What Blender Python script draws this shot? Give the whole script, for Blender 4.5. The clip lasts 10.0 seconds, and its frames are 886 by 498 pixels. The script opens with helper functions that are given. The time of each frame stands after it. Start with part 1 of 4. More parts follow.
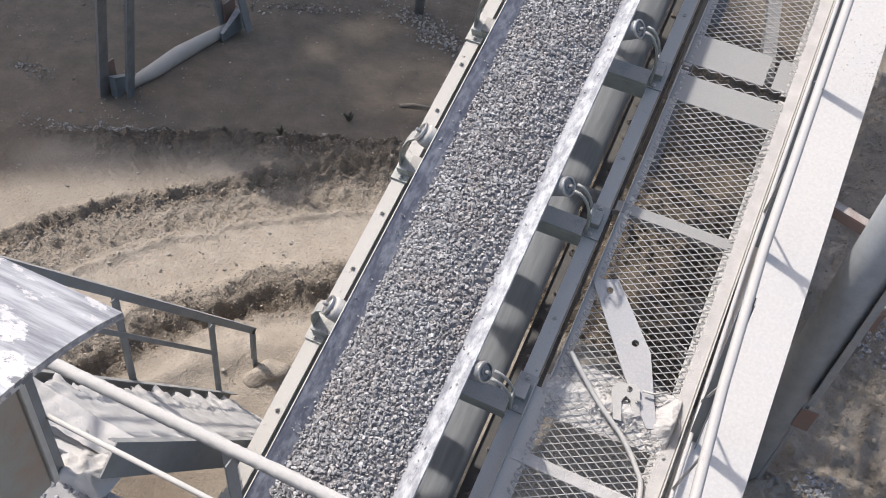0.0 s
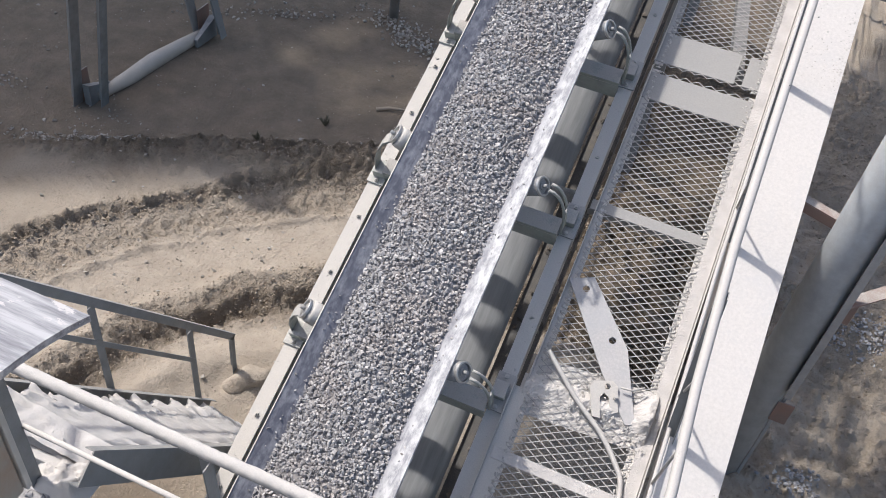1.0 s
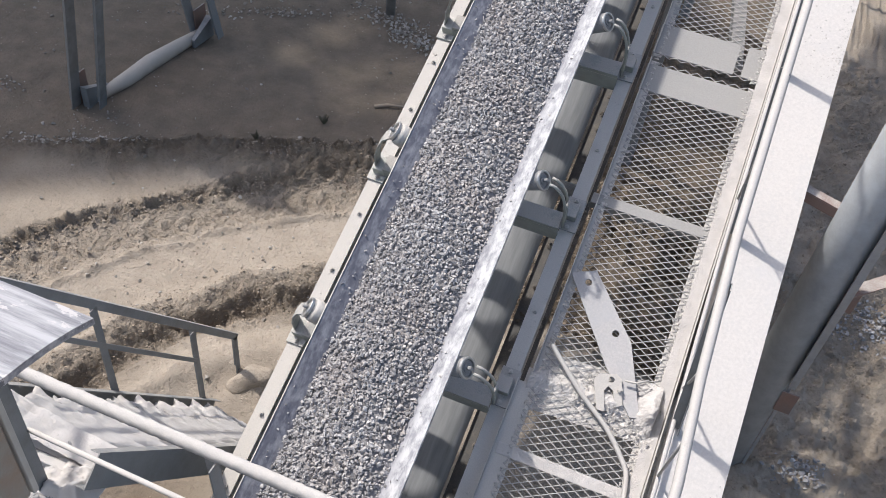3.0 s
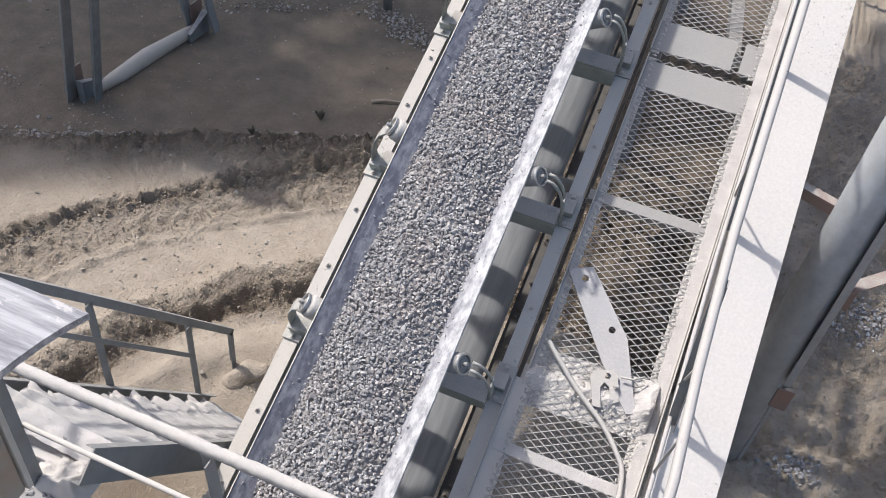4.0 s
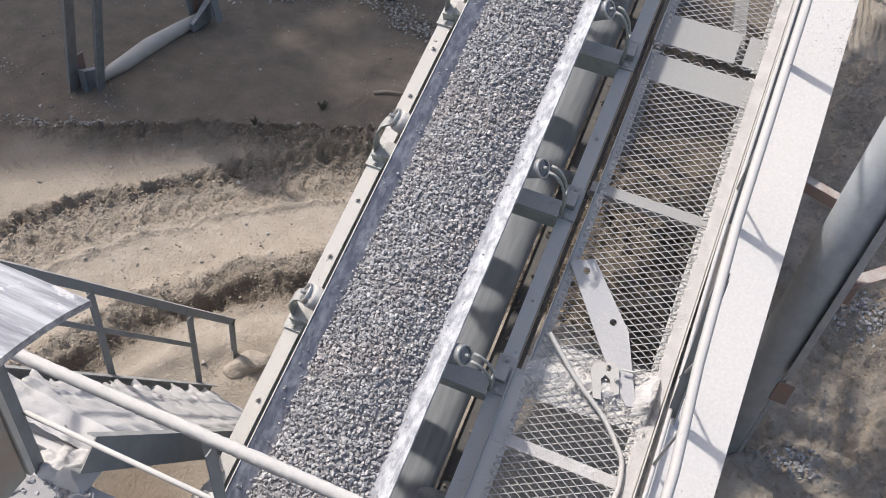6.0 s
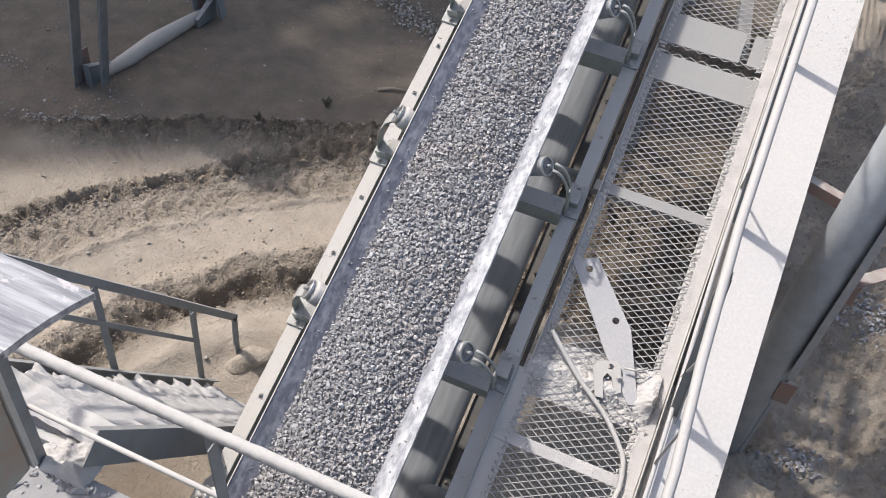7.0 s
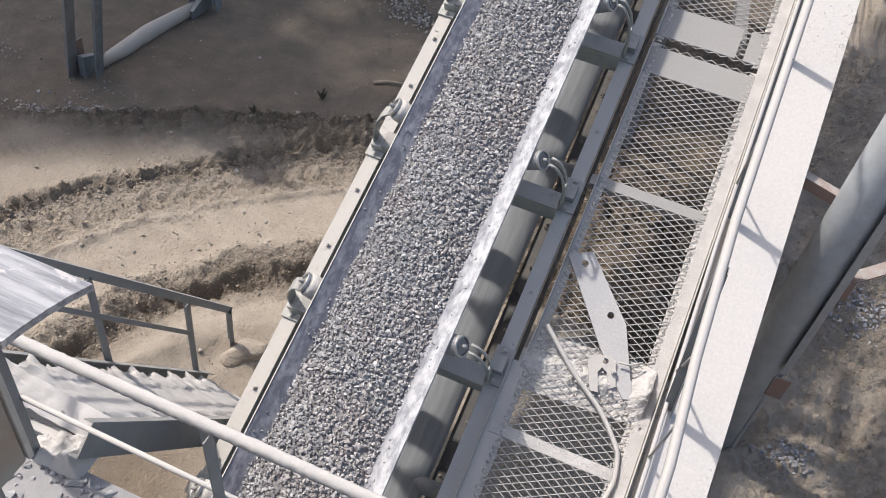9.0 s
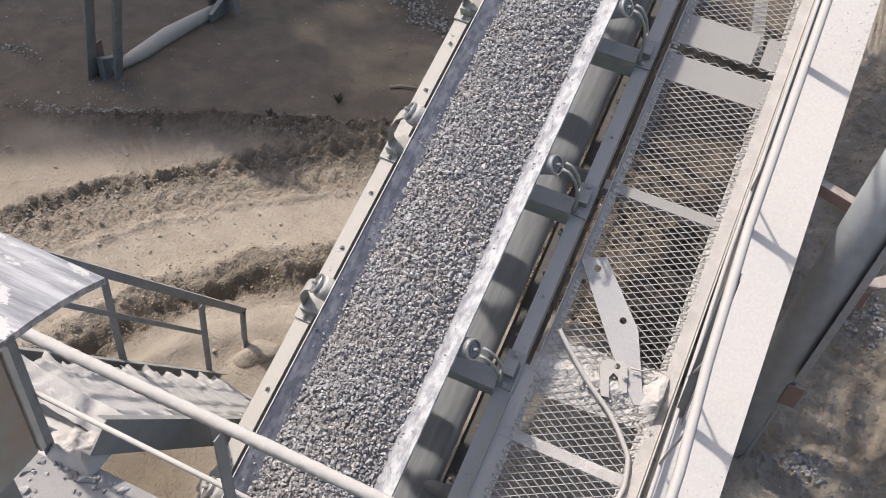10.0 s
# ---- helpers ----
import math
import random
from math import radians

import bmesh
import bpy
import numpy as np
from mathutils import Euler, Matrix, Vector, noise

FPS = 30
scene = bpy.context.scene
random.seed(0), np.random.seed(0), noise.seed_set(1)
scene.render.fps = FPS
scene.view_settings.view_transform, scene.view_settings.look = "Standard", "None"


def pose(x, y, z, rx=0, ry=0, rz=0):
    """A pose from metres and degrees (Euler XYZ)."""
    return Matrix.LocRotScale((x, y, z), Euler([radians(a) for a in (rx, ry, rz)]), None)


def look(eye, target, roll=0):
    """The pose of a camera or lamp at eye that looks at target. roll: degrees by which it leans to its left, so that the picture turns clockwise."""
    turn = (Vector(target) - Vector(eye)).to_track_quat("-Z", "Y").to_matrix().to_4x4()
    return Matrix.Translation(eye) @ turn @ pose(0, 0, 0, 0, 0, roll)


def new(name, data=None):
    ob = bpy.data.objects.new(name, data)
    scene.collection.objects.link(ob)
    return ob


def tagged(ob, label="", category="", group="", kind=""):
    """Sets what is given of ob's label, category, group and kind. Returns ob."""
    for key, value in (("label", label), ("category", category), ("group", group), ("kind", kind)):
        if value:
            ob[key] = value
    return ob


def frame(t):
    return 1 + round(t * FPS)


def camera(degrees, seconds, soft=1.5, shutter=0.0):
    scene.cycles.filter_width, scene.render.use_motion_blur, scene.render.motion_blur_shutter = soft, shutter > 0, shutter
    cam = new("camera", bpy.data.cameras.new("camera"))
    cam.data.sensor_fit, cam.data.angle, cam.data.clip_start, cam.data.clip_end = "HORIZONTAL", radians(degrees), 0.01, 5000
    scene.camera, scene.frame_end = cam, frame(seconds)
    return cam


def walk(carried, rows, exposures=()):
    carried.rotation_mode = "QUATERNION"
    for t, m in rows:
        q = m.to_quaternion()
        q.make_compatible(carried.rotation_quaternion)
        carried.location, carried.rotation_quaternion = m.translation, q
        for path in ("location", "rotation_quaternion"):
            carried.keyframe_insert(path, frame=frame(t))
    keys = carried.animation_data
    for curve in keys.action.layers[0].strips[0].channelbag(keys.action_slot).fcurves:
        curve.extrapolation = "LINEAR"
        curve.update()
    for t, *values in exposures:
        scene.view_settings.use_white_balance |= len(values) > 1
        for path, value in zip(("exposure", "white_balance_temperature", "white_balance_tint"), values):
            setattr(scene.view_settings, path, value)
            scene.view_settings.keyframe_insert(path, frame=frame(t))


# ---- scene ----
cam = camera(54.15, 10.0, soft=0.85)
walk(cam, [
    (0.0, pose(0.0000, 0.0000, 5.4800, 45.523, -6.323, 24.198)),
    (0.5, pose(0.0179, -0.0022, 5.4857, 45.847, -6.332, 23.200)),
    (1.0, pose(0.0314, -0.0080, 5.4880, 45.930, -6.379, 22.529)),
    (1.5, pose(0.0353, -0.0053, 5.4846, 46.028, -6.338, 21.959)),
    (2.0, pose(0.0354, -0.0060, 5.4886, 46.103, -5.928, 21.782)),
    (2.5, pose(0.0307, -0.0078, 5.4874, 45.951, -5.583, 21.857)),
    (4.0, pose(0.0226, -0.0017, 5.4788, 45.468, -5.911, 21.793)),
    (4.5, pose(0.0210, -0.0028, 5.4786, 45.268, -6.082, 21.980)),
    (5.0, pose(0.0214, -0.0061, 5.4781, 45.054, -5.999, 22.124)),
    (5.5, pose(0.0236, -0.0033, 5.4765, 44.947, -6.041, 22.080)),
    (7.0, pose(0.0230, -0.0078, 5.4735, 44.715, -6.281, 22.567)),
    (7.5, pose(0.0241, -0.0090, 5.4726, 44.437, -6.462, 22.799)),
    (8.0, pose(0.0164, -0.0088, 5.4678, 44.241, -6.823, 22.779)),
    (8.5, pose(0.0093, -0.0038, 5.4635, 44.203, -6.915, 22.505)),
    (9.0, pose(0.0139, -0.0095, 5.4679, 44.320, -6.796, 22.515)),
    (9.5, pose(0.0214, -0.0177, 5.4719, 44.542, -6.517, 22.968)),
    (10.0, pose(0.0324, -0.0203, 5.4718, 44.528, -6.545, 23.706)),
], exposures=[(0.0, 0.30, 6500, 10), (4.0, 0.29, 6500, 10), (8.5, 0.28, 6550, 10), (10.0, 0.22, 6800, 11)])

# ---- world and sun ----
SUN_FROM = Vector((-0.69, 0.17, 1.0)).normalized()
world = bpy.data.worlds.new("sky")
scene.world = world
world.use_nodes = True
wn = world.node_tree.nodes
sky = wn.new("ShaderNodeTexSky")
sky.sky_type = 'NISHITA'
sky.sun_disc = False
sky.dust_density = 3.0
sky.ozone_density = 1.0
sky.sun_elevation = math.asin(SUN_FROM.z)
sky.sun_rotation = math.atan2(SUN_FROM.x, SUN_FROM.y)
world.node_tree.links.new(sky.outputs[0], wn["Background"].inputs[0])
wn["Background"].inputs[1].default_value = 0.15
sun_data = bpy.data.lights.new("sun", 'SUN')
sun_data.energy = 3.1
sun_data.angle = radians(2.2)
sun_data.color = (1.0, 0.965, 0.92)
sun = new("sun", sun_data)
sun.matrix_world = look(SUN_FROM * 40, (0, 0, 0))


# ---- materials ----
class Nodes:
    """Short-hand for building one node material."""

    def __init__(self, name):
        self.m = bpy.data.materials.new(name)
        self.m.use_nodes = True
        self.t = self.m.node_tree
        self.bsdf = self.t.nodes["Principled BSDF"]
        self.pos = None

    def n(self, kind, **props):
        node = self.t.nodes.new(kind)
        for k, v in props.items():
            if k == "operation":
                node.operation = v
            elif k == "data_type":
                node.data_type = v
            elif k == "feature":
                node.feature = v
        return node

    def link(self, a, b):
        self.t.links.new(a, b)

    def coords(self, stretch=(1, 1, 1)):
        tc = self.n("ShaderNodeTexCoord")
        info = self.n("ShaderNodeObjectInfo")
        mp = self.n("ShaderNodeMapping")
        mp.inputs["Scale"].default_value = stretch
        mul = self.n("ShaderNodeMath", operation='MULTIPLY')
        self.link(info.outputs["Random"], mul.inputs[0])
        mul.inputs[1].default_value = 37.0
        self.link(tc.outputs["Object"], mp.inputs["Vector"])
        self.link(mul.outputs[0], mp.inputs["Location"])
        return mp.outputs[0]

    def noise(self, vec, scale, detail=4, rough=0.6):
        nz = self.n("ShaderNodeTexNoise")
        nz.inputs["Scale"].default_value = scale
        nz.inputs["Detail"].default_value = detail
        nz.inputs["Roughness"].default_value = rough
        self.link(vec, nz.inputs["Vector"])
        return nz.outputs["Fac"]

    def ramp(self, fac, stops):
        r = self.n("ShaderNodeValToRGB")
        el = r.color_ramp.elements
        while len(el) < len(stops):
            el.new(0.5)
        for e, (p, c) in zip(el, stops):
            e.position = p
            e.color = (c, c, c, 1) if isinstance(c, (int, float)) else (*c, 1)
        self.link(fac, r.inputs[0])
        return r.outputs[0]

    def math(self, op, a, b):
        m = self.n("ShaderNodeMath", operation=op)
        for i, v in enumerate((a, b)):
            if isinstance(v, (int, float)):
                m.inputs[i].default_value = v
            else:
                self.link(v, m.inputs[i])
        return m.outputs[0]

    def mix(self, fac, a, b, blend='MIX'):
        m = self.n("ShaderNodeMixRGB")
        m.blend_type = blend
        for i, v in enumerate((fac, a, b)):
            if isinstance(v, (int, float)):
                m.inputs[i].default_value = v
            elif isinstance(v, tuple):
                m.inputs[i].default_value = (*v, 1)
            else:
                self.link(v, m.inputs[i])
        return m.outputs[0]

    def up(self, lo, hi):
        g = self.n("ShaderNodeNewGeometry")
        s = self.n("ShaderNodeSeparateXYZ")
        self.link(g.outputs["Normal"], s.inputs[0])
        r = self.n("ShaderNodeMapRange")
        r.inputs[1].default_value, r.inputs[2].default_value = lo, hi
        self.link(s.outputs[2], r.inputs[0])
        return r.outputs[0]

    def done(self, color, rough, bump=None, strength=0.3, distance=0.005, metal=0.0):
        b = self.bsdf
        for key, v in (("Base Color", color), ("Roughness", rough), ("Metallic", metal)):
            if isinstance(v, tuple):
                b.inputs[key].default_value = (*v, 1)
            elif isinstance(v, (int, float)):
                b.inputs[key].default_value = v
            else:
                self.link(v, b.inputs[key])
        if bump is not None:
            bn = self.n("ShaderNodeBump")
            bn.inputs["Strength"].default_value = strength
            bn.inputs["Distance"].default_value = distance
            self.link(bump, bn.inputs["Height"])
            self.link(bn.outputs[0], b.inputs["Normal"])
        return self.m


DUST = (0.50, 0.47, 0.44)


def dusty(name, base, dark, dust_low, dust_high, rough=0.6, metal=0.0, stretch=(1, 1, 1), dust=DUST, scale=9.0, relief=0.35):
    """Painted or bare steel under a coat of stone dust that settles on what faces up."""
    k = Nodes(name)
    v = k.coords(stretch)
    big = k.noise(v, scale, 6, 0.65)
    fine = k.noise(v, scale * 14, 3, 0.7)
    col = k.mix(k.ramp(big, [(0.35, 0.0), (0.7, 1.0)]), base, dark)
    patch = k.math('ADD', k.math('MULTIPLY', big, 0.9), k.math('MULTIPLY', fine, 0.35))
    lay = k.math('MULTIPLY', k.up(-0.15, 0.85), k.ramp(patch, [(dust_low, 0.0), (dust_high, 1.0)]))
    light = k.mix(k.ramp(fine, [(0.3, 0.0), (0.75, 1.0)]), tuple(c * 0.86 for c in dust), dust)
    rough_out = k.math('ADD', k.math('MULTIPLY', lay, 0.95 - rough), rough)
    return k.done(k.mix(lay, col, light), rough_out, k.math('ADD', fine, k.math('MULTIPLY', big, 1.4)), relief, 0.004, metal)


def make_ground():
    k = Nodes("quarry_sand")
    v = k.coords()
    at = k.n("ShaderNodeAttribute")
    at.attribute_name = "damp_shade"
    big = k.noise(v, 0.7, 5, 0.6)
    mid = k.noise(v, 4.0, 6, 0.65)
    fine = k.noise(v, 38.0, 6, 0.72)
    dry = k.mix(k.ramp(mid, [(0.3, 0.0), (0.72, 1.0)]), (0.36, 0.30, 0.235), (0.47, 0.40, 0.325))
    # dark sand tone, used for damp earth and for shade painted into the colour
    damp_shade = k.mix(k.ramp(mid, [(0.3, 0.0), (0.7, 1.0)]), (0.165, 0.131, 0.097), (0.26, 0.206, 0.153))
    darkness = k.math('ADD', at.outputs["Fac"], k.math('MULTIPLY', k.math('SUBTRACT', big, 0.5), 0.9))
    darkness = k.math('ADD', darkness, k.math('MULTIPLY', k.math('SUBTRACT', mid, 0.5), 0.8))
    col = k.mix(k.ramp(darkness, [(0.22, 0.0), (0.75, 1.0)]), dry, damp_shade)
    col = k.mix(k.ramp(fine, [(0.30, 0.5), (0.45, 0.0)]), col, (0.14, 0.115, 0.09))
    col = k.mix(k.ramp(fine, [(0.62, 0.0), (0.74, 0.5)]), col, (0.54, 0.49, 0.42))
    churn = k.n("ShaderNodeAttribute")
    churn.attribute_name = "churned"
    lumps = k.math('ADD', k.noise(v, 17.0, 5, 0.7), k.math('MULTIPLY', fine, 0.6))
    for size, deep in ((24.0, 0.55), (52.0, 0.35)):
        cell = k.n("ShaderNodeTexVoronoi", feature='F1')
        cell.inputs["Scale"].default_value = size
        k.link(v, cell.inputs["Vector"])
        lumps = k.math('SUBTRACT', lumps, k.math('MULTIPLY', cell.outputs["Distance"], deep))
    relief = k.math('ADD', k.math('MULTIPLY', fine, 0.5), k.math('MULTIPLY', mid, 1.4))
    relief = k.math('ADD', relief, k.math('MULTIPLY', lumps, k.math('MULTIPLY', churn.outputs["Fac"], 1.6)))
    return k.done(col, 0.95, relief, 0.9, 0.035)


def make_stone(name, a, b, c):
    k = Nodes(name)
    v = k.coords()
    g = k.n("ShaderNodeNewGeometry")
    tone = k.ramp(g.outputs["Random Per Island"], [(0.0, a), (0.45, b), (0.8, c), (1.0, tuple(x * 1.15 for x in c))])
    speck = k.noise(v, 160.0, 3, 0.7)
    warm = k.ramp(k.noise(v, 3.1, 3, 0.5), [(0.46, (1, 1, 1)), (0.64, (1.0, 0.965, 0.94))])
    col = k.mix(1.0, k.mix(k.ramp(speck, [(0.35, 0.35), (0.6, 0.0)]), tone, a), warm, 'MULTIPLY')
    return k.done(col, 0.9, speck, 0.35, 0.003)


def make_belt():
    k = Nodes("belt_rubber")
    v = k.coords((1, 0.4, 1))
    w = k.coords((1, 0.55, 1))
    streak = k.noise(v, 38.0, 5, 0.65)
    blot = k.noise(w, 16.0, 5, 0.7)
    rubber = k.mix(k.ramp(streak, [(0.3, 0.0), (0.7, 1.0)]), (0.13, 0.132, 0.16), (0.21, 0.212, 0.245))
    dust = k.math('MULTIPLY', k.ramp(k.math('ADD', k.math('MULTIPLY', streak, 0.5), k.math('MULTIPLY', blot, 0.6)), [(0.50, 0.0), (0.70, 1.0)]), 0.45)
    # right flank coloured paler, in broken streaks
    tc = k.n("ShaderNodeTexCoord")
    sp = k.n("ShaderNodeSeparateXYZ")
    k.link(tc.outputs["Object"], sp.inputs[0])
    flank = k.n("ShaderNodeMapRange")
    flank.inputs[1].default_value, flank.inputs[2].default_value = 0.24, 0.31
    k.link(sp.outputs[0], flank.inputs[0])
    flank_streaks = k.math('MULTIPLY', flank.outputs[0], k.ramp(k.math('ADD', k.math('MULTIPLY', blot, 0.7), k.math('MULTIPLY', streak, 0.3)), [(0.43, 0.3), (0.56, 1.0)]))
    dust = k.math('MAXIMUM', dust, flank_streaks)
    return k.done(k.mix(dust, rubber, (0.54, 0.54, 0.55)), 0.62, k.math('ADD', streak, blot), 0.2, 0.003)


GROUND = make_ground()
GRAVEL = make_stone("crushed_stone", (0.23, 0.223, 0.225), (0.365, 0.355, 0.356), (0.51, 0.497, 0.492))
GRAVEL_FINE = make_stone("dusty_crushed_stone", (0.26, 0.248, 0.243), (0.41, 0.391, 0.382), (0.56, 0.535, 0.522))
PEBBLE = make_stone("ground_pebble", (0.22, 0.195, 0.165), (0.34, 0.31, 0.27), (0.50, 0.465, 0.42))
CLOD = make_stone("earth_clod", (0.26, 0.212, 0.165), (0.34, 0.282, 0.222), (0.41, 0.345, 0.275))
MUD = make_stone("dark_caked_mud", (0.09, 0.078, 0.066), (0.15, 0.13, 0.112), (0.24, 0.212, 0.186))
GRIMY = dusty("grimy_dark_steel", (0.10, 0.095, 0.09), (0.06, 0.057, 0.055), 0.55, 0.95, dust=(0.24, 0.21, 0.18))
BELT = make_belt()
DUSTCAKE = make_stone("caked_dust", (0.44, 0.42, 0.395), (0.50, 0.48, 0.45), (0.55, 0.525, 0.495))
CREAM = dusty("cream_dusted_paint", (0.50, 0.49, 0.46), (0.36, 0.35, 0.33), 0.30, 0.55, dust=(0.62, 0.585, 0.54))
WHITE = dusty("white_dusted_paint", (0.56, 0.54, 0.525), (0.46, 0.445, 0.43), 0.25, 0.6, dust=(0.66, 0.622, 0.588), scale=4.0, relief=0.1)
STEEL = dusty("grey_dusted_steel", (0.21, 0.225, 0.235), (0.13, 0.14, 0.145), 0.42, 0.72)
DARK = dusty("dark_grey_paint", (0.25, 0.25, 0.248), (0.18, 0.178, 0.175), 0.42, 0.85)
COLUMN = dusty("blue_grey_column_paint", (0.38, 0.40, 0.42), (0.28, 0.295, 0.31), 0.5, 0.95, rough=0.5)
GREEN = dusty("grey_green_paint", (0.27, 0.30, 0.285), (0.20, 0.22, 0.215), 0.34, 0.62)
PALE_GREEN = dusty("pale_green_dusted_paint", (0.36, 0.40, 0.37), (0.28, 0.31, 0.29), 0.30, 0.62, dust=(0.58, 0.56, 0.52))
RUST = dusty("rust_red_steel", (0.26, 0.155, 0.12), (0.19, 0.12, 0.095), 0.42, 0.8)
TUBE = dusty("dust_caked_tube", (0.34, 0.335, 0.33), (0.25, 0.245, 0.24), 0.22, 0.5, dust=(0.62, 0.585, 0.55), scale=14.0)
GALV = dusty("galvanised_mesh", (0.33, 0.325, 0.31), (0.24, 0.235, 0.23), 0.32, 0.66, rough=0.6, dust=(0.50, 0.48, 0.455), scale=6)
# dusted plate with the upper walkway's shade put into a darker dust colour
SHADED_PLATE = dusty("shaded_dusted_plate", (0.34, 0.335, 0.32), (0.27, 0.265, 0.255), 0.3, 0.62, dust=(0.40, 0.385, 0.365), scale=7.0)
CHROME = dusty("bright_roller_end", (0.55, 0.55, 0.55), (0.42, 0.42, 0.42), 0.5, 0.9, rough=0.3, metal=0.8)


# ---- mesh helpers ----
def part(name, bm, material, parent=None, label="", smooth=False):
    """Links a bmesh as one mesh object, under a thing or a part."""
    me = bpy.data.meshes.new(name)
    bm.normal_update()
    bm.to_mesh(me)
    bm.free()
    me.materials.append(material)
    if smooth:
        me.polygons.foreach_set("use_smooth", [True] * len(me.polygons))
    ob = new(name, me)
    if parent is not None:
        ob.parent = parent
    if label:
        ob["label"] = label
    return ob


def pydata(name, verts, faces, material, parent=None, smooth=False):
    me = bpy.data.meshes.new(name)
    me.from_pydata(verts, [], faces)
    me.update()
    me.materials.append(material)
    if smooth:
        me.polygons.foreach_set("use_smooth", [True] * len(me.polygons))
    ob = new(name, me)
    if parent is not None:
        ob.parent = parent
    return ob


def empty(name, m, label, category, group="", kind=""):
    ob = new(name)
    ob.empty_display_size = 0.1
    ob.matrix_world = m
    return tagged(ob, label, category, group, kind)


def box(bm, x0, x1, y0, y1, z0, z1, m=None, bevel=0.0):
    """A box between two corners, added to bm."""
    made = bmesh.ops.create_cube(bm, size=1.0)["verts"]
    for v in made:
        v.co = Vector((x0 + (v.co.x + 0.5) * (x1 - x0), y0 + (v.co.y + 0.5) * (y1 - y0), z0 + (v.co.z + 0.5) * (z1 - z0)))
    if bevel > 0:
        edges = {e for v in made for e in v.link_edges}
        out = bmesh.ops.bevel(bm, geom=list(edges), offset=bevel, segments=2, affect='EDGES', profile=0.5)
        made = list({v for f in out["faces"] for v in f.verts} | {v for v in made if v.is_valid})
    if m is not None:
        bmesh.ops.transform(bm, matrix=m, verts=made)
    return made


def bar(bm, a, b, width, depth, up=(0, 0, 1), bevel=0.002):
    """A rectangular bar from a to b."""
    a, b = Vector(a), Vector(b)
    y = (b - a).normalized()
    x = y.cross(Vector(up)).normalized()
    z = x.cross(y)
    m = Matrix((x, y, z)).transposed().to_4x4()
    m.translation = a
    return box(bm, -width / 2, width / 2, 0, (b - a).length, -depth / 2, depth / 2, m, bevel)


def angle_bar(bm, a, b, leg, thick, up=(0, 0, 1), flip=1):
    """An L-section from a to b."""
    a, b = Vector(a), Vector(b)
    y = (b - a).normalized()
    x = y.cross(Vector(up)).normalized() * flip
    z = y.cross(x) * -flip
    m = Matrix((x, y, z)).transposed().to_4x4()
    m.translation = a
    L = (b - a).length
    box(bm, 0, leg, 0, L, -thick, 0, m, 0.001)
    box(bm, 0, thick, 0.001, L - 0.001, -leg, -thick, m, 0.001)


def channel(bm, a, b, height, flange, thick, up=(0, 0, 1), flip=1):
    """A C-section from a to b: web upright at a-b, flanges to one side."""
    a, b = Vector(a), Vector(b)
    y = (b - a).normalized()
    x = y.cross(Vector(up)).normalized() * flip
    z = x.cross(y) * flip
    m = Matrix((x, y, z)).transposed().to_4x4()
    m.translation = a
    L = (b - a).length
    sec = [(0, 0), (flange, 0), (flange, -thick), (thick, -thick), (thick, thick - height), (flange, thick - height), (flange, -height), (0, -height)]
    ends = [[bm.verts.new(m @ Vector((p, d, q))) for p, q in sec] for d in (0, L)]
    made = [bm.faces.new((ends[0][i], ends[0][(i + 1) % 8], ends[1][(i + 1) % 8], ends[1][i])) for i in range(8)]
    made += [bm.faces.new(ends[0][::-1]), bm.faces.new(ends[1])]
    bmesh.ops.recalc_face_normals(bm, faces=made)


def tube(bm, points, radius, seg=14, caps=True):
    """A round tube along points."""
    pts = [Vector(p) for p in points]
    rings = []
    ref = None
    for i, p in enumerate(pts):
        d = (pts[min(i + 1, len(pts) - 1)] - pts[max(i - 1, 0)]).normalized()
        if ref is None:
            ref = d.orthogonal().normalized()
        ref = (ref - d * ref.dot(d)).normalized()
        side = d.cross(ref)
        r = radius[i] if isinstance(radius, (list, tuple)) else radius
        rings.append([bm.verts.new(p + (ref * math.cos(2 * math.pi * k / seg) + side * math.sin(2 * math.pi * k / seg)) * r) for k in range(seg)])
    for r0, r1 in zip(rings, rings[1:]):
        for k in range(seg):
            f = bm.faces.new((r0[k], r0[(k + 1) % seg], r1[(k + 1) % seg], r1[k]))
            f.smooth = True
    if caps:
        bm.faces.new(list(reversed(rings[0])))
        bm.faces.new(rings[-1])


def hexbolt(bm, p, n, r=0.012, h=0.009):
    p, n = Vector(p), Vector(n).normalized()
    tube(bm, [p, p + n * h], r, 6)
    tube(bm, [p + n * h * 0.9, p + n * h * 1.9], r * 0.5, 6)


def rock_shapes(count, seed):
    """Small angular broken stones as (verts, faces), radius about 1."""
    rnd = random.Random(seed)
    out = []
    for _ in range(count):
        bm = bmesh.new()
        sx, sy, sz = rnd.uniform(0.9, 1.4), rnd.uniform(0.7, 1.05), rnd.uniform(0.5, 0.85)
        for _ in range(rnd.randint(9, 13)):
            p = Vector((rnd.gauss(0, 1), rnd.gauss(0, 1), rnd.gauss(0, 1))).normalized() * rnd.uniform(0.85, 1.1)
            bm.verts.new((p.x * sx, p.y * sy, p.z * sz))
        hull = bmesh.ops.convex_hull(bm, input=bm.verts)
        bmesh.ops.delete(bm, geom=[g for g in hull["geom_interior"] if isinstance(g, bmesh.types.BMVert)], context='VERTS')
        bm.verts.index_update()
        out.append((np.array([v.co[:] for v in bm.verts]), [[v.index for v in f.verts] for f in bm.faces]))
        bm.free()
    return out


ROCKS = rock_shapes(36, 5)


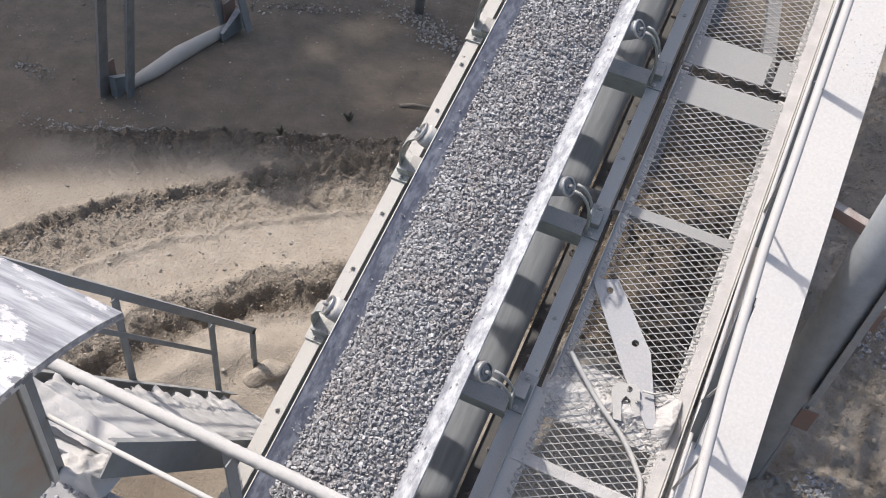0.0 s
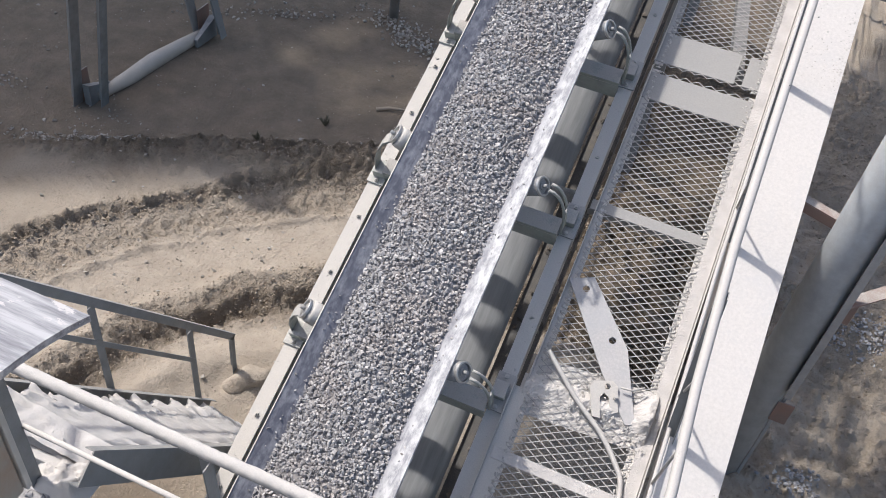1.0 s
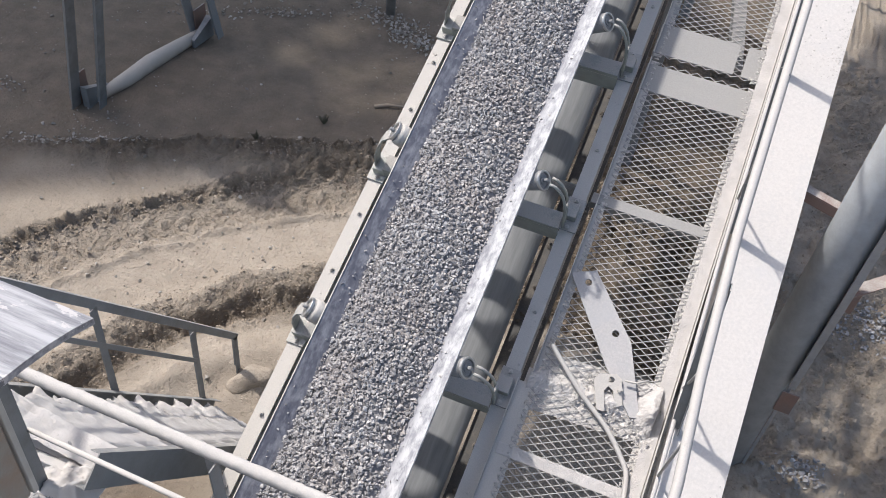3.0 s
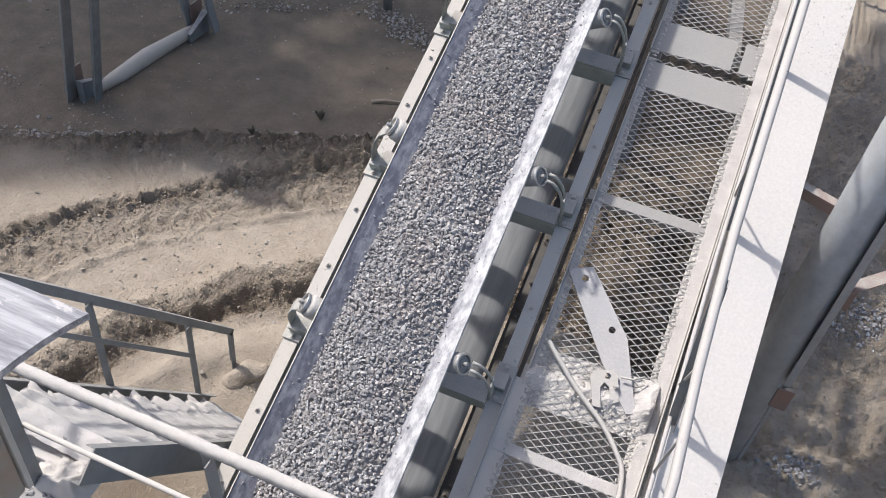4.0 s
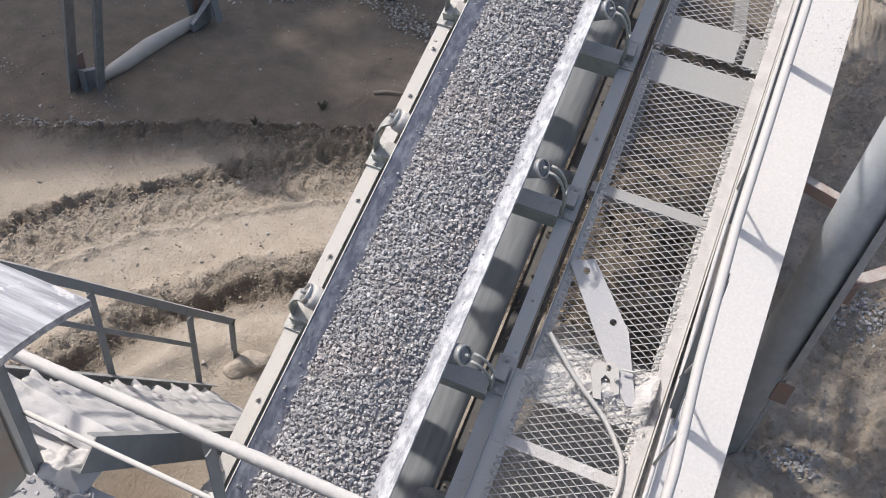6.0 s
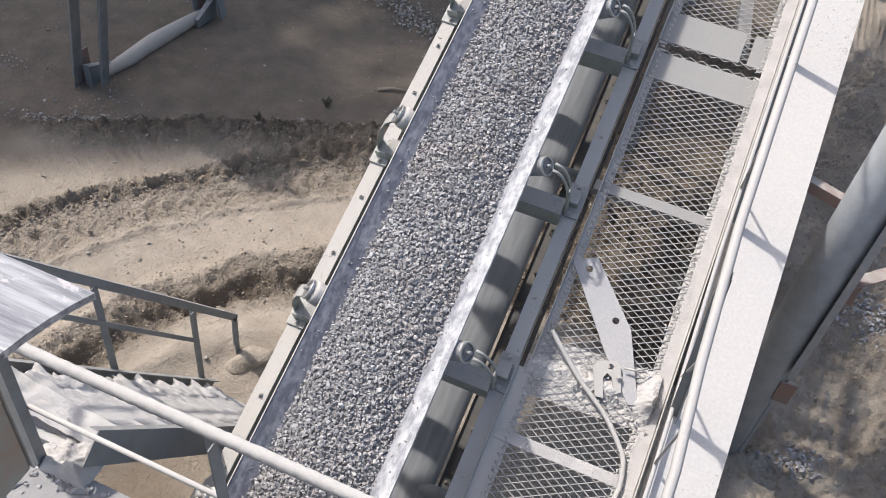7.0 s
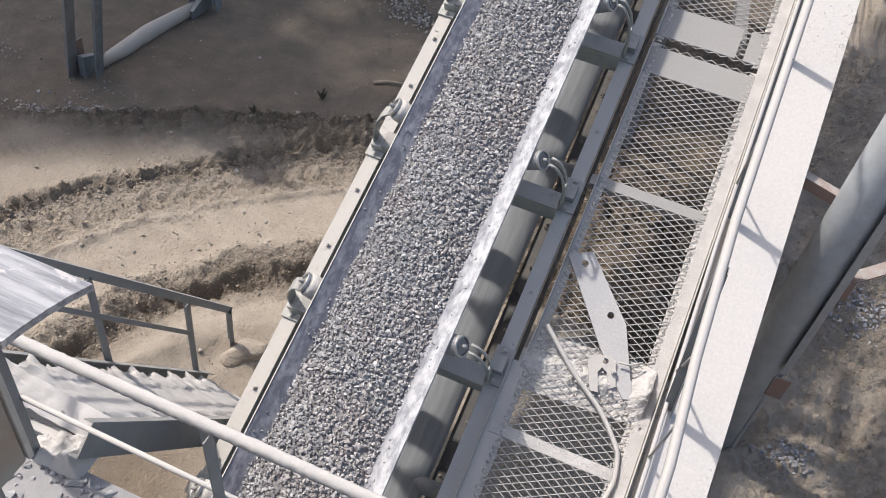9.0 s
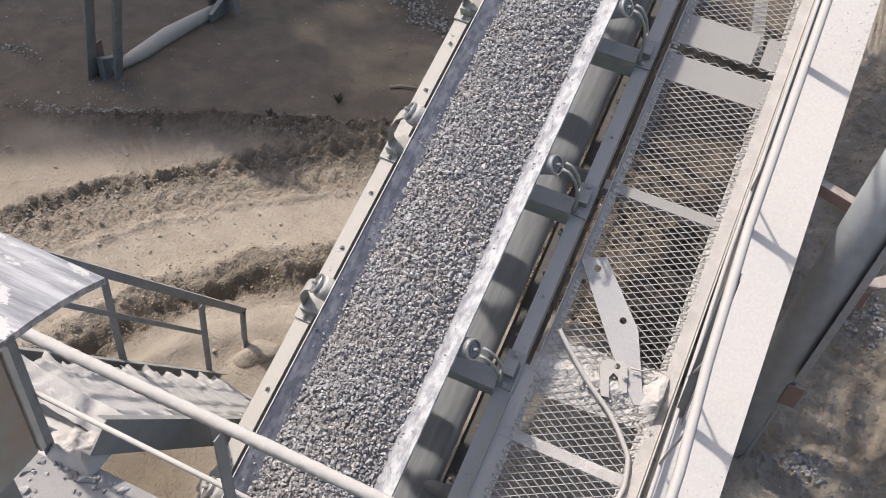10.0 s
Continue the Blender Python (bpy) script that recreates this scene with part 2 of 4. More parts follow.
def scatter(name, spots, material, parent=None, rnd=None):
    """Stones at (x, y, z, radius), joined into one mesh."""
    rnd = rnd or random.Random(1)
    verts, faces, base = [], [], 0
    for x, y, z, r in spots:
        v, f = rnd.choice(ROCKS)
        e = Euler((rnd.uniform(-0.6, 0.6), rnd.uniform(-0.6, 0.6), rnd.uniform(0, 6.28))).to_matrix()
        w = (v @ np.array(e).T) * r + np.array((x, y, z))
        verts.extend(map(tuple, w))
        faces.extend([[i + base for i in q] for q in f])
        base += len(v)
    return pydata(name, verts, faces, material, parent)


def roughen(bm, amount, scale, seed=0.0):
    """Lumps on every vertex of bm, along its normal."""
    bm.normal_update()
    for v in bm.verts:
        q = v.co * scale + Vector((seed, 0, 0))
        v.co += v.normal * amount * (max(-0.3, noise.noise(q)) + 0.5 * noise.noise(q * 2.7))


def lathe(bm, origin, axis, profile, seg=24):
    """A body turned round an axis: profile is (distance along it, radius), from the inside out."""
    ref = axis.orthogonal().normalized()
    side = axis.cross(ref)
    rings = [[bm.verts.new(origin + axis * t + (ref * math.cos(2 * math.pi * i / seg) + side * math.sin(2 * math.pi * i / seg)) * r) for i in range(seg)] for t, r in profile]
    for a, b in zip(rings, rings[1:]):
        for i in range(seg):
            bm.faces.new((a[i], a[(i + 1) % seg], b[(i + 1) % seg], b[i]))
    bmesh.ops.recalc_face_normals(bm, faces=bm.faces)


k = Nodes("loose_stone_dust")
_v = k.coords()
_a, _b = k.noise(_v, 9.0, 5, 0.6), k.noise(_v, 90.0, 5, 0.75)
LOOSE = k.done(k.mix(k.ramp(_a, [(0.3, 0.0), (0.7, 1.0)]), (0.54, 0.51, 0.485), (0.66, 0.625, 0.595)), 0.97, k.math('ADD', _b, _a), 0.6, 0.014)


# ---- plan of the place ----
INC = 23.75                                   # slope of the conveyor, degrees
CV = pose(0, 0, 5.48, INC) @ Matrix.Translation((-0.975, 0, -4.66))   # conveyor frame: u across, s along, n off the stringer tops
S_BEND, S_TOP, S_TAIL = -2.2, 19.0, -14.6
SPEED = 1.20                                  # belt, m/s
IDLERS = [1.045 + 1.12 * k for k in range(-2, 16)]
TRACK_C = (-0.275, 1.45)                      # centre of the curved wheel tracks


def along(s):
    """The conveyor frame moved s metres along the belt; level behind the bend."""
    if s >= S_BEND:
        return CV @ Matrix.Translation((0, s, 0))
    return CV @ Matrix.Translation((0, S_BEND, 0)) @ pose(0, 0, 0, -INC) @ Matrix.Translation((0, s - S_BEND, 0))


# ---- ground ----
def ground_at(x, y):
    """Height of the ground, and its darkening by dampness and painted-in shade."""
    r = math.hypot(x - TRACK_C[0], y - TRACK_C[1])
    a = math.atan2(y - TRACK_C[1], x - TRACK_C[0])
    p = Vector((x, y, 0.0))
    wob = 0.16 * noise.noise(p * 0.9) + 0.08 * noise.noise(p * 2.7) + 0.04 * noise.noise(p * 7.0)
    q = r + wob
    n1, n2, n3 = noise.noise(p * 5.0), noise.noise(p * 12.0), noise.noise(p * 27.0)
    fine = n1 * 0.5 + n2 * 0.35 + n3 * 0.3
    d1 = noise.voronoi(p * 11.0 + Vector((n1, n2, 0.0)) * 0.5)[0]
    d2 = noise.voronoi(p * 26.0 + Vector((n2, n3, 0.3)) * 0.4)[0]
    clod = min(1.0, (d1[1] - d1[0]) * 2.2) * (0.45 + 0.9 * max(0.0, 0.3 + n2)) + 0.14 * min(1.0, (d2[1] - d2[0]) * 2.4)
    crumb = 0.75 * clod - 0.35 + 0.35 * n1
    left = 1.0 if x < 0.9 else max(0.0, 1.0 - (x - 0.9) / 0.8)
    # furrowed lane below the walkway mesh, coloured darker
    lane = max(0.0, min(1.0, (x + 1.1) / 0.5)) * max(0.0, min(1.0, (1.3 - x) / 0.4)) * max(0.0, min(1.0, (y - 4.9) / 0.5))

    def bump(c, w):
        return math.exp(-((q - c) / w) ** 2)

    def step(c, w):
        return 1 / (1 + math.exp(-(q - c) / w))
    bank = 5.36 + 0.00118 * max(0.0, math.degrees(a) - 118.0) ** 2
    bank_fade = max(0.0, min(1.0, (152.0 - math.degrees(a)) / 9.0))
    berm = bump(bank, 0.20) * bank_fade
    outside = 1 / (1 + math.exp(-(q - bank) / 0.05)) * bank_fade + step(6.1, 0.2) * (1 - bank_fade)
    rough = 1.25 * berm + 1.2 * bump(5.11, 0.10) + 0.7 * bump(4.80, 0.20) + 1.1 * bump(3.66, 0.22) + 0.5 * bump(3.3, 0.16) + 0.8 * lane
    furrow = math.sin(19.0 * (q + 0.35 * x) + 2.0 * n1)
    tracks = 0.05 * lane * furrow + 0.16 * berm - 0.05 * outside + 0.045 * step(5.13, 0.05) + (0.02 + 0.05 * n2) * bump(5.20, 0.05)
    tracks += -0.03 * bump(4.86, 0.2) + (0.035 + 0.03 * n1) * bump(4.56, 0.04)
    tracks += -0.10 * bump(3.54, 0.13) + 0.09 * bump(3.86, 0.10) + 0.06 * bump(3.70, 0.06) + 0.2 * bump(3.0, 0.33)
    lug = math.sin(a * 165 + 5 * abs(q - 4.84) / 0.2 + 1.2 * n1)
    tracks += 0.05 * bump(4.80, 0.16) * max(-0.3, min(0.5, 3.0 * lug)) * max(0.0, min(1.0, 0.7 + 1.5 * noise.noise(p * 1.7)))
    tread = math.sin(a * 370 - 14 * (q - 5.5)) * max(0.0, min(1.0, (a - 2.3) * 6)) * (bump(0.5 * (bank + 5.2), 0.08) + bump(5.27, 0.06)) * max(0.0, min(1.0, 0.6 + 2.0 * noise.noise(p * 1.3)))
    tracks += 0.016 * max(-0.6, tread)
    tracks += rough * (0.085 * crumb + 0.03 * fine)
    h = 0.03 * noise.noise(p * 0.7) + left * tracks
    h += (1 - left) * (0.10 * noise.noise(p * 1.6) + 0.085 * crumb + 0.04 * fine) + 0.008 * fine
    # ruts are damp earth; the outside term also paints in the far yard's shade
    damp_shade = left * (0.36 * bump(5.12, 0.11) + 0.14 * berm + lane * (0.9 - 0.35 * furrow) + 0.55 * bump(3.64, 0.18) + 0.62 * outside + 0.15 * bump(4.82, 0.2) + 0.34 * step(5.2, 0.05) + 0.25 * bump(3.3, 0.2))
    # shade below the stairs, painted as a dark round patch
    damp_shade += 0.62 * math.exp(-((x + 2.45) ** 2 + (y - 2.2) ** 2) / 0.75 ** 2)
    # low gaps between the crumbs are coloured darker
    damp_shade += (1 - left) * 0.12 * (n1 - 0.6) + 0.25 * max(0.0, -crumb) * rough
    churned = left * min(1.0, rough + 0.08) + (1 - left) * max(0.15, min(1.0, 0.5 + 1.2 * noise.noise(p * 0.9)))
    return h, damp_shade, churned


def make_ground_sheet():
    def axis(lo, a, b, hi, step, far):
        out = [lo]
        g = far
        near = list(np.arange(a, b, step))
        left, v = [], a
        while v > lo:
            v -= g * (0.3 + (a - v) * 0.25)
            left.append(max(v, lo))
        right, v = [], near[-1]
        while v < hi:
            v += g * (0.3 + (v - near[-1]) * 0.25)
            right.append(min(v, hi))
        return left[::-1] + near + right
    xs = axis(-400, -8.3, 3.2, 400, 0.022, 0.6)
    ys = axis(-400, 2.2, 11.0, 700, 0.022, 0.6)
    verts, damp_shade, churned = [], [], []
    for y in ys:
        for x in xs:
            h, d, c = ground_at(x, y) if -12 < x < 8 and -6 < y < 16 else (0.0, 0.4, 0.3)
            verts.append((x, y, h))
            damp_shade.append(d)
            churned.append(c)
    n = len(xs)
    faces = [(j * n + i, j * n + i + 1, (j + 1) * n + i + 1, (j + 1) * n + i) for j in range(len(ys) - 1) for i in range(n - 1)]
    ob = pydata("ground", verts, faces, GROUND, None, True)
    ob.data.attributes.new("damp_shade", 'FLOAT', 'POINT').data.foreach_set("value", damp_shade)
    ob.data.attributes.new("churned", 'FLOAT', 'POINT').data.foreach_set("value", churned)
    return tagged(ob, "rutted sandy quarry ground with wheel tracks and scattered stones", "ground", kind="structure")


make_ground_sheet()


def scatter_ground():
    rnd = random.Random(11)

    def spot(x, y, r, sink=0.25):
        return (x, y, ground_at(x, y)[0] + r * sink, r)

    def ring(c, w, count, r0, r1, a0=78, a1=172):
        out = []
        for _ in range(count):
            a, q = radians(rnd.uniform(a0, a1)), rnd.gauss(c, w)
            out.append(spot(TRACK_C[0] + q * math.cos(a), TRACK_C[1] + q * math.sin(a), rnd.uniform(r0, r1) * rnd.uniform(0.5, 1)))
        return out

    def patch(cx, cy, sx, sy, turn, count, r0, r1):
        out, c, s = [], math.cos(radians(turn)), math.sin(radians(turn))
        for _ in range(count):
            u, v = rnd.gauss(0, sx), rnd.gauss(0, sy)
            out.append(spot(cx + u * c - v * s, cy + u * s + v * c, rnd.uniform(r0, r1), 0.5))
        return out
    clods = ring(5.47, 0.12, 1500, 0.005, 0.018, 78, 130) + ring(5.09, 0.06, 3800, 0.005, 0.020) + ring(4.82, 0.16, 6000, 0.003, 0.012)
    clods += ring(3.70, 0.17, 4200, 0.004, 0.016) + ring(4.4, 0.9, 500, 0.004, 0.010)
    for _ in range(2200):
        clods.append(spot(rnd.uniform(0.5, 4.0), rnd.uniform(3.0, 11.0), rnd.uniform(0.005, 0.022)))
    for _ in range(700):
        clods.append(spot(rnd.uniform(-8, -1.6), rnd.uniform(3.0, 10.0), rnd.uniform(0.004, 0.011)))
    tagged(scatter("earth_clods", clods, CLOD, None, rnd), "crumbled brown earth clods along the wheel tracks", "soil", kind="stuff")
    peb = []
    for _ in range(420):
        peb.append(spot(rnd.uniform(-8, -1.2), rnd.uniform(2.6, 10.5), rnd.choice((0.008, 0.01, 0.013, 0.018, 0.024))))
    peb += patch(-5.15, 5.2, 0.26, 0.05, 18, 230, 0.008, 0.020) + patch(-5.6, 5.0, 0.3, 0.05, 15, 120, 0.008, 0.018) + patch(-5.35, 5.5, 0.2, 0.16, 15, 60, 0.006, 0.015)
    peb += patch(-5.0, 8.3, 0.5, 0.07, 30, 150, 0.01, 0.024) + patch(-6.6, 5.6, 0.12, 0.06, 0, 40, 0.008, 0.02)
    peb += patch(-3.4, 8.75, 0.38, 0.12, -25, 420, 0.010, 0.028)
    peb += patch(-3.3, 4.35, 0.6, 0.25, 35, 50, 0.008, 0.02)
    tagged(scatter("loose_pebbles", peb, PEBBLE, None, rnd), "loose grey pebbles strewn over the sand", "pebbles", kind="stuff")
    grey = patch(1.72, 4.46, 0.10, 0.07, 20, 160, 0.008, 0.022) + patch(2.2, 6.35, 0.25, 0.14, 20, 380, 0.008, 0.024)
    tagged(scatter("spilled_gravel", grey, GRAVEL, None, rnd), "small spill of blue-grey crushed stone on the sand", "gravel", kind="stuff")


scatter_ground()


# ---- belt conveyor ----
def belt_profile(n, s):
    """Half-trough heights of the belt at offset n from its middle."""
    w = abs(n)
    return 0.39 if w < 0.14 else 0.39 + (w - 0.14) * math.tan(radians(35))


def make_conveyor():
    conv = empty("belt_conveyor", CV, "long inclined belt conveyor carrying crushed stone, dusted pale grey", "conveyor")
    stations = [S_TAIL + 0.56 * k for k in range(int((S_TOP - S_TAIL) / 0.56) + 1)]
    stations = sorted(set(stations + [S_BEND + d for d in (-0.4, -0.2, 0, 0.2, 0.4)] + IDLERS))
    to_local = CV.inverted()

    def sweep(bm, section, closed=True):
        rings = []
        for s in stations:
            m = to_local @ along(s)
            rings.append([bm.verts.new(m @ Vector((u, 0, n))) for u, n in section])
        k = len(section)
        for a, b in zip(rings, rings[1:]):
            for i in range(k if closed else k - 1):
                bm.faces.new((a[i], a[(i + 1) % k], b[(i + 1) % k], b[i]))
        if closed:
            bm.faces.new(rings[0])
            bm.faces.new(rings[-1][::-1])
        bmesh.ops.recalc_face_normals(bm, faces=bm.faces)

    us = [-0.352, -0.342, -0.28, -0.20, -0.15, -0.11, 0, 0.11, 0.15, 0.20, 0.28, 0.36, 0.372]
    top = [(u, belt_profile(u, 0)) for u in us]
    low = [(u + (0.004 if u > 0 else -0.004) * (abs(u) > 0.12), n - 0.012) for u, n in top]
    bm = bmesh.new()
    sweep(bm, top + low[::-1])
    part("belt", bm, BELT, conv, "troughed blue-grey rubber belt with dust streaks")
    # bright line of the lit left belt edge, added as a pale strip
    bm = bmesh.new()
    sweep(bm, [(-0.3525, 0.5315), (-0.3575, 0.5315), (-0.3585, 0.539), (-0.3525, 0.5425)])
    part("edge_band", bm, CREAM, conv, "pale strip for the lit left belt edge")
    bm = bmesh.new()
    ret = [(-0.44, -0.50), (-0.38, -0.462), (-0.2, -0.45), (0, -0.45), (0.2, -0.45), (0.30, -0.454), (0.36, -0.466), (0.40, -0.488), (0.425, -0.525)]
    sweep(bm, ret + [(u, n - 0.012) for u, n in ret][::-1])
    part("return_belt", bm, RETURN, conv, "dusty underside of the returning belt", True)
    for side in (-1, 1):
        bm = bmesh.new()
        o, i, t = 0.645 * side, 0.557 * side, 0.008 * side
        sweep(bm, [(i, 0), (o, 0), (o, -0.16), (i, -0.16), (i, -0.152), (o - t, -0.152), (o - t, -0.008), (i, -0.008)])
        part("stringer", bm, CREAM, conv)
    for side in (-1, 1):
        bm = bmesh.new()
        sweep(bm, [(0.44 * side, -0.56), (0.64 * side, -0.56), (0.64 * side, -0.64), (0.632 * side, -0.64), (0.632 * side, -0.568), (0.44 * side, -0.568)])
        part("lower_chord", bm, GRIMY, conv)
    for side, spread in ((-1, (0.10, 0.52, 1.44, 1.83, 2.62, 3.0, 3.72)), (1, (0.55, 1.62, 2.74, 3.9))):
        for s in spread:
            bm = bmesh.new()
            hexbolt(bm, (0.60 * side, s, 0.001), (0, 0, 1), 0.014, 0.012)
            part("bolt", bm, CREAM, conv)
    rnd = random.Random(31)
    spots = [(rnd.triangular(0.46, 0.63, 0.60), rnd.uniform(0, 4.8), -0.555, rnd.uniform(0.008, 0.024)) for _ in range(380)]
    ob = scatter("spilled_dirt", spots, MUD, conv, rnd)
    ob["kind"], ob["label"] = "stuff", "spilled dirt lodged on the lower chord"
    # lattice posts and ties under the upper run
    for s in (6.2, 10.0, 14.0, 18.0):
        for side in (-0.62, 0.62):
            bm = bmesh.new()
            foot = CV @ Vector((side, s, -0.16))
            bar(bm, to_local @ foot, to_local @ Vector((foot.x, foot.y, -0.1)), 0.12, 0.12)
            part("trestle_leg", bm, STEEL, conv)

    # one idler set: base beam with brackets and three rollers, repeated along the belt
    def idler(s):
        m = to_local @ along(s)
        bm = bmesh.new()
        box(bm, -0.56, 0.56, -0.055, 0.055, 0.07, 0.10, None, 0.004)
        box(bm, -0.56, 0.56, -0.055, -0.047, -0.06, 0.0695, None, 0.002)
        box(bm, -0.56, 0.56, 0.047, 0.055, -0.06, 0.0695, None, 0.002)
        base = part("carrying_idler", bm, GREEN, conv)
        base.matrix_local = m
        for sd in (-1, 1):
            bm = bmesh.new()
            lo, hi = (-0.01, 0.215) if sd > 0 else (-0.10, 0.085)
            box(bm, min(0.545 * sd, 0.655 * sd), max(0.545 * sd, 0.655 * sd), lo, hi, 0.002, 0.014, None, 0.003)
            mid = 0.5 * (lo + hi)
            box(bm, min(0.55 * sd, 0.63 * sd), max(0.55 * sd, 0.63 * sd), mid - 0.048, mid + 0.048, 0.0145, 0.075, None, 0.006)
            part("foot_plate", bm, GREEN if sd > 0 else PALE_GREEN, base)
            bm = bmesh.new()
            if sd > 0:
                pts = [(0.575, 0.06), (0.578, 0.24), (0.572, 0.35), (0.555, 0.43), (0.53, 0.485), (0.505, 0.515), (0.475, 0.525)]
                for off in (-0.021, 0.021):
                    tube(bm, [(u, off * (1.0 if z > 0.3 else 0.8), z) for u, z in pts], 0.0088, 8)
                bar(bm, (0.575, 0, 0.05), (0.582, 0, 0.34), 0.05, 0.010, (1, 0, 0.31), 0.002)
            else:
                blade = [(-0.615, 0.076), (-0.60, 0.20), (-0.565, 0.32), (-0.52, 0.42), (-0.47, 0.475)]
                for (u0, z0), (u1, z1) in zip(blade, blade[1:]):
                    bar(bm, (u0, 0, z0), (u1 + (u1 - u0) * 0.08, 0, z1 + (z1 - z0) * 0.08), 0.07, 0.012, (-1, 0, 0.4), 0.002)
            part("bracket", bm, GREEN, base)
            c, sn = math.cos(radians(35)), math.sin(radians(35))
            a = Vector((0.165 * sd, 0, 0.322))
            d = Vector((c * sd, 0, sn))
            e = a + d * (0.318 if sd > 0 else 0.335)
            bm = bmesh.new()
            tube(bm, [a, e], 0.054, 22)
            part("wing_roller", bm, STEEL, base)
            bm = bmesh.new()
            lathe(bm, e, d, [(0.0, 0.0545), (0.002, 0.0565), (0.014, 0.0565), (0.016, 0.0545), (0.016, 0.047), (0.014, 0.0455), (0.001, 0.0455)])
            part("roller_rim", bm, CHROME, base, "worn bright roller rim")
            bm = bmesh.new()
            tube(bm, [e - d * 0.006, e + d * 0.003], 0.0435, 20)
            tube(bm, [e, e + d * 0.010], 0.022, 16)
            tube(bm, [e, e + d * 0.04], 0.011, 10)
            part("roller_hub", bm, STEEL, base)
            if sd < 0:
                bm = bmesh.new()
                tube(bm, [e - d * 0.10, e - d * 0.09, e - d * 0.03, e - d * 0.012], [0.057, 0.0625, 0.0625, 0.059], 20)
                roughen(bm, 0.004, 30.0, s)
                part("dust_crust", bm, CREAM, base, "pale dust crusted round the roller end")
            for k in (lo + 0.022, hi - 0.022):
                bm = bmesh.new()
                hexbolt(bm, (0.597 * sd, k, 0.014), (0, 0, 1), 0.014, 0.012)
                part("bolt", bm, CREAM, base)
        bm = bmesh.new()
        tube(bm, [(-0.15, 0, 0.32), (0.15, 0, 0.32)], 0.054, 18)
        part("flat_roller", bm, STEEL, base)
    for s in IDLERS:
        idler(s)
    for s in [0.45 + 2.24 * k for k in range(0, 8)]:
        bm = bmesh.new()
        m = to_local @ along(s)
        tube(bm, [(-0.60, 0, -0.514), (0.60, 0, -0.514)], 0.05, 16)
        for sd in (-1, 1):
            box(bm, 0.575 * sd - 0.004, 0.575 * sd + 0.004, -0.04, 0.04, -0.54, -0.15)
        part("return_roller", bm, STEEL, conv).matrix_local = m
    return conv


k = Nodes("return_belt_rubber")
_v = k.coords((1, 0.1, 1))
_s = k.noise(_v, 30.0, 4, 0.6)
RETURN = k.done(k.mix(k.ramp(_s, [(0.3, 0.0), (0.7, 1.0)]), (0.19, 0.195, 0.20), (0.29, 0.295, 0.298)), 0.5, _s, 0.1, 0.002)
conveyor = make_conveyor()


# ---- load of crushed stone, in rigid lengths that ride the belt ----
LOAD_L = 0.8


def load_height(u):
    return 0.468 + 0.075 * max(0.0, 1 - (u / 0.285) ** 2)


def make_load_mesh(seed):
    rnd = random.Random(seed)
    verts, faces = [], []
    nu, ns = 27, 33
    for j in range(ns):
        for i in range(nu):
            u = -0.285 + 0.57 * i / (nu - 1)
            s = LOAD_L * j / (ns - 1)
            verts.append((u, s, load_height(u) - 0.012 + rnd.uniform(-0.004, 0.004)))
    faces += [(j * nu + i, j * nu + i + 1, (j + 1) * nu + i + 1, (j + 1) * nu + i) for j in range(ns - 1) for i in range(nu - 1)]
    spots = []
    for _ in range(3500):
        u = rnd.uniform(-0.275, 0.275)
        r = rnd.choice((0.0055, 0.007, 0.008, 0.009, 0.0095, 0.0105, 0.011, 0.012, 0.0135))
        if rnd.random() < 0.015:
            r = rnd.uniform(0.015, 0.020)
        lump = 0.008 * noise.noise(Vector((u * 9, rnd.random() * 0.1 + seed, 0)))
        spots.append((u, rnd.uniform(0, LOAD_L), load_height(u) + lump + rnd.uniform(-0.010, 0.007), r))
    for _ in range(28):
        sd = rnd.choice((-1, 1))
        u = sd * rnd.triangular(0.27, 0.345, 0.275)
        r = rnd.uniform(0.004, 0.009)
        spots.append((u, rnd.uniform(0, LOAD_L), belt_profile(u, 0) + r * 0.4, r))
    base = len(verts)
    kinds = [0] * len(faces)
    for x, y, z, r in spots:
        v, f = rnd.choice(ROCKS)
        kinds.extend([1 if rnd.gauss(x + 0.05 * noise.noise(Vector((y * 3, seed, 0))), 0.09) > 0.05 else 0] * len(f))
        e = np.array(Euler((rnd.uniform(-0.9, 0.9), rnd.uniform(-0.9, 0.9), rnd.uniform(0, 6.28))).to_matrix())
        verts.extend(map(tuple, (v @ e.T) * r + np.array((x, y, z))))
        faces.extend([[i + base for i in q] for q in f])
        base += len(v)
    me = bpy.data.meshes.new("stone_load")
    me.from_pydata(verts, [], faces)
    me.update()
    me.materials.append(GRAVEL)
    me.materials.append(GRAVEL_FINE)
    me.polygons.foreach_set("material_index", kinds)
    return me


LOADS = []
load_meshes = [make_load_mesh(40 + i) for i in range(9)]
s_first = 5.3
for i in range(24):
    ob = new("stone_load", load_meshes[(i * 4 + i // 9) % 9])
    tagged(ob, "heap of grey crushed stone riding on the rubber belt", "gravel", "crushed stone on the belt", "stuff")
    LOADS.append((ob, s_first - LOAD_L * i))


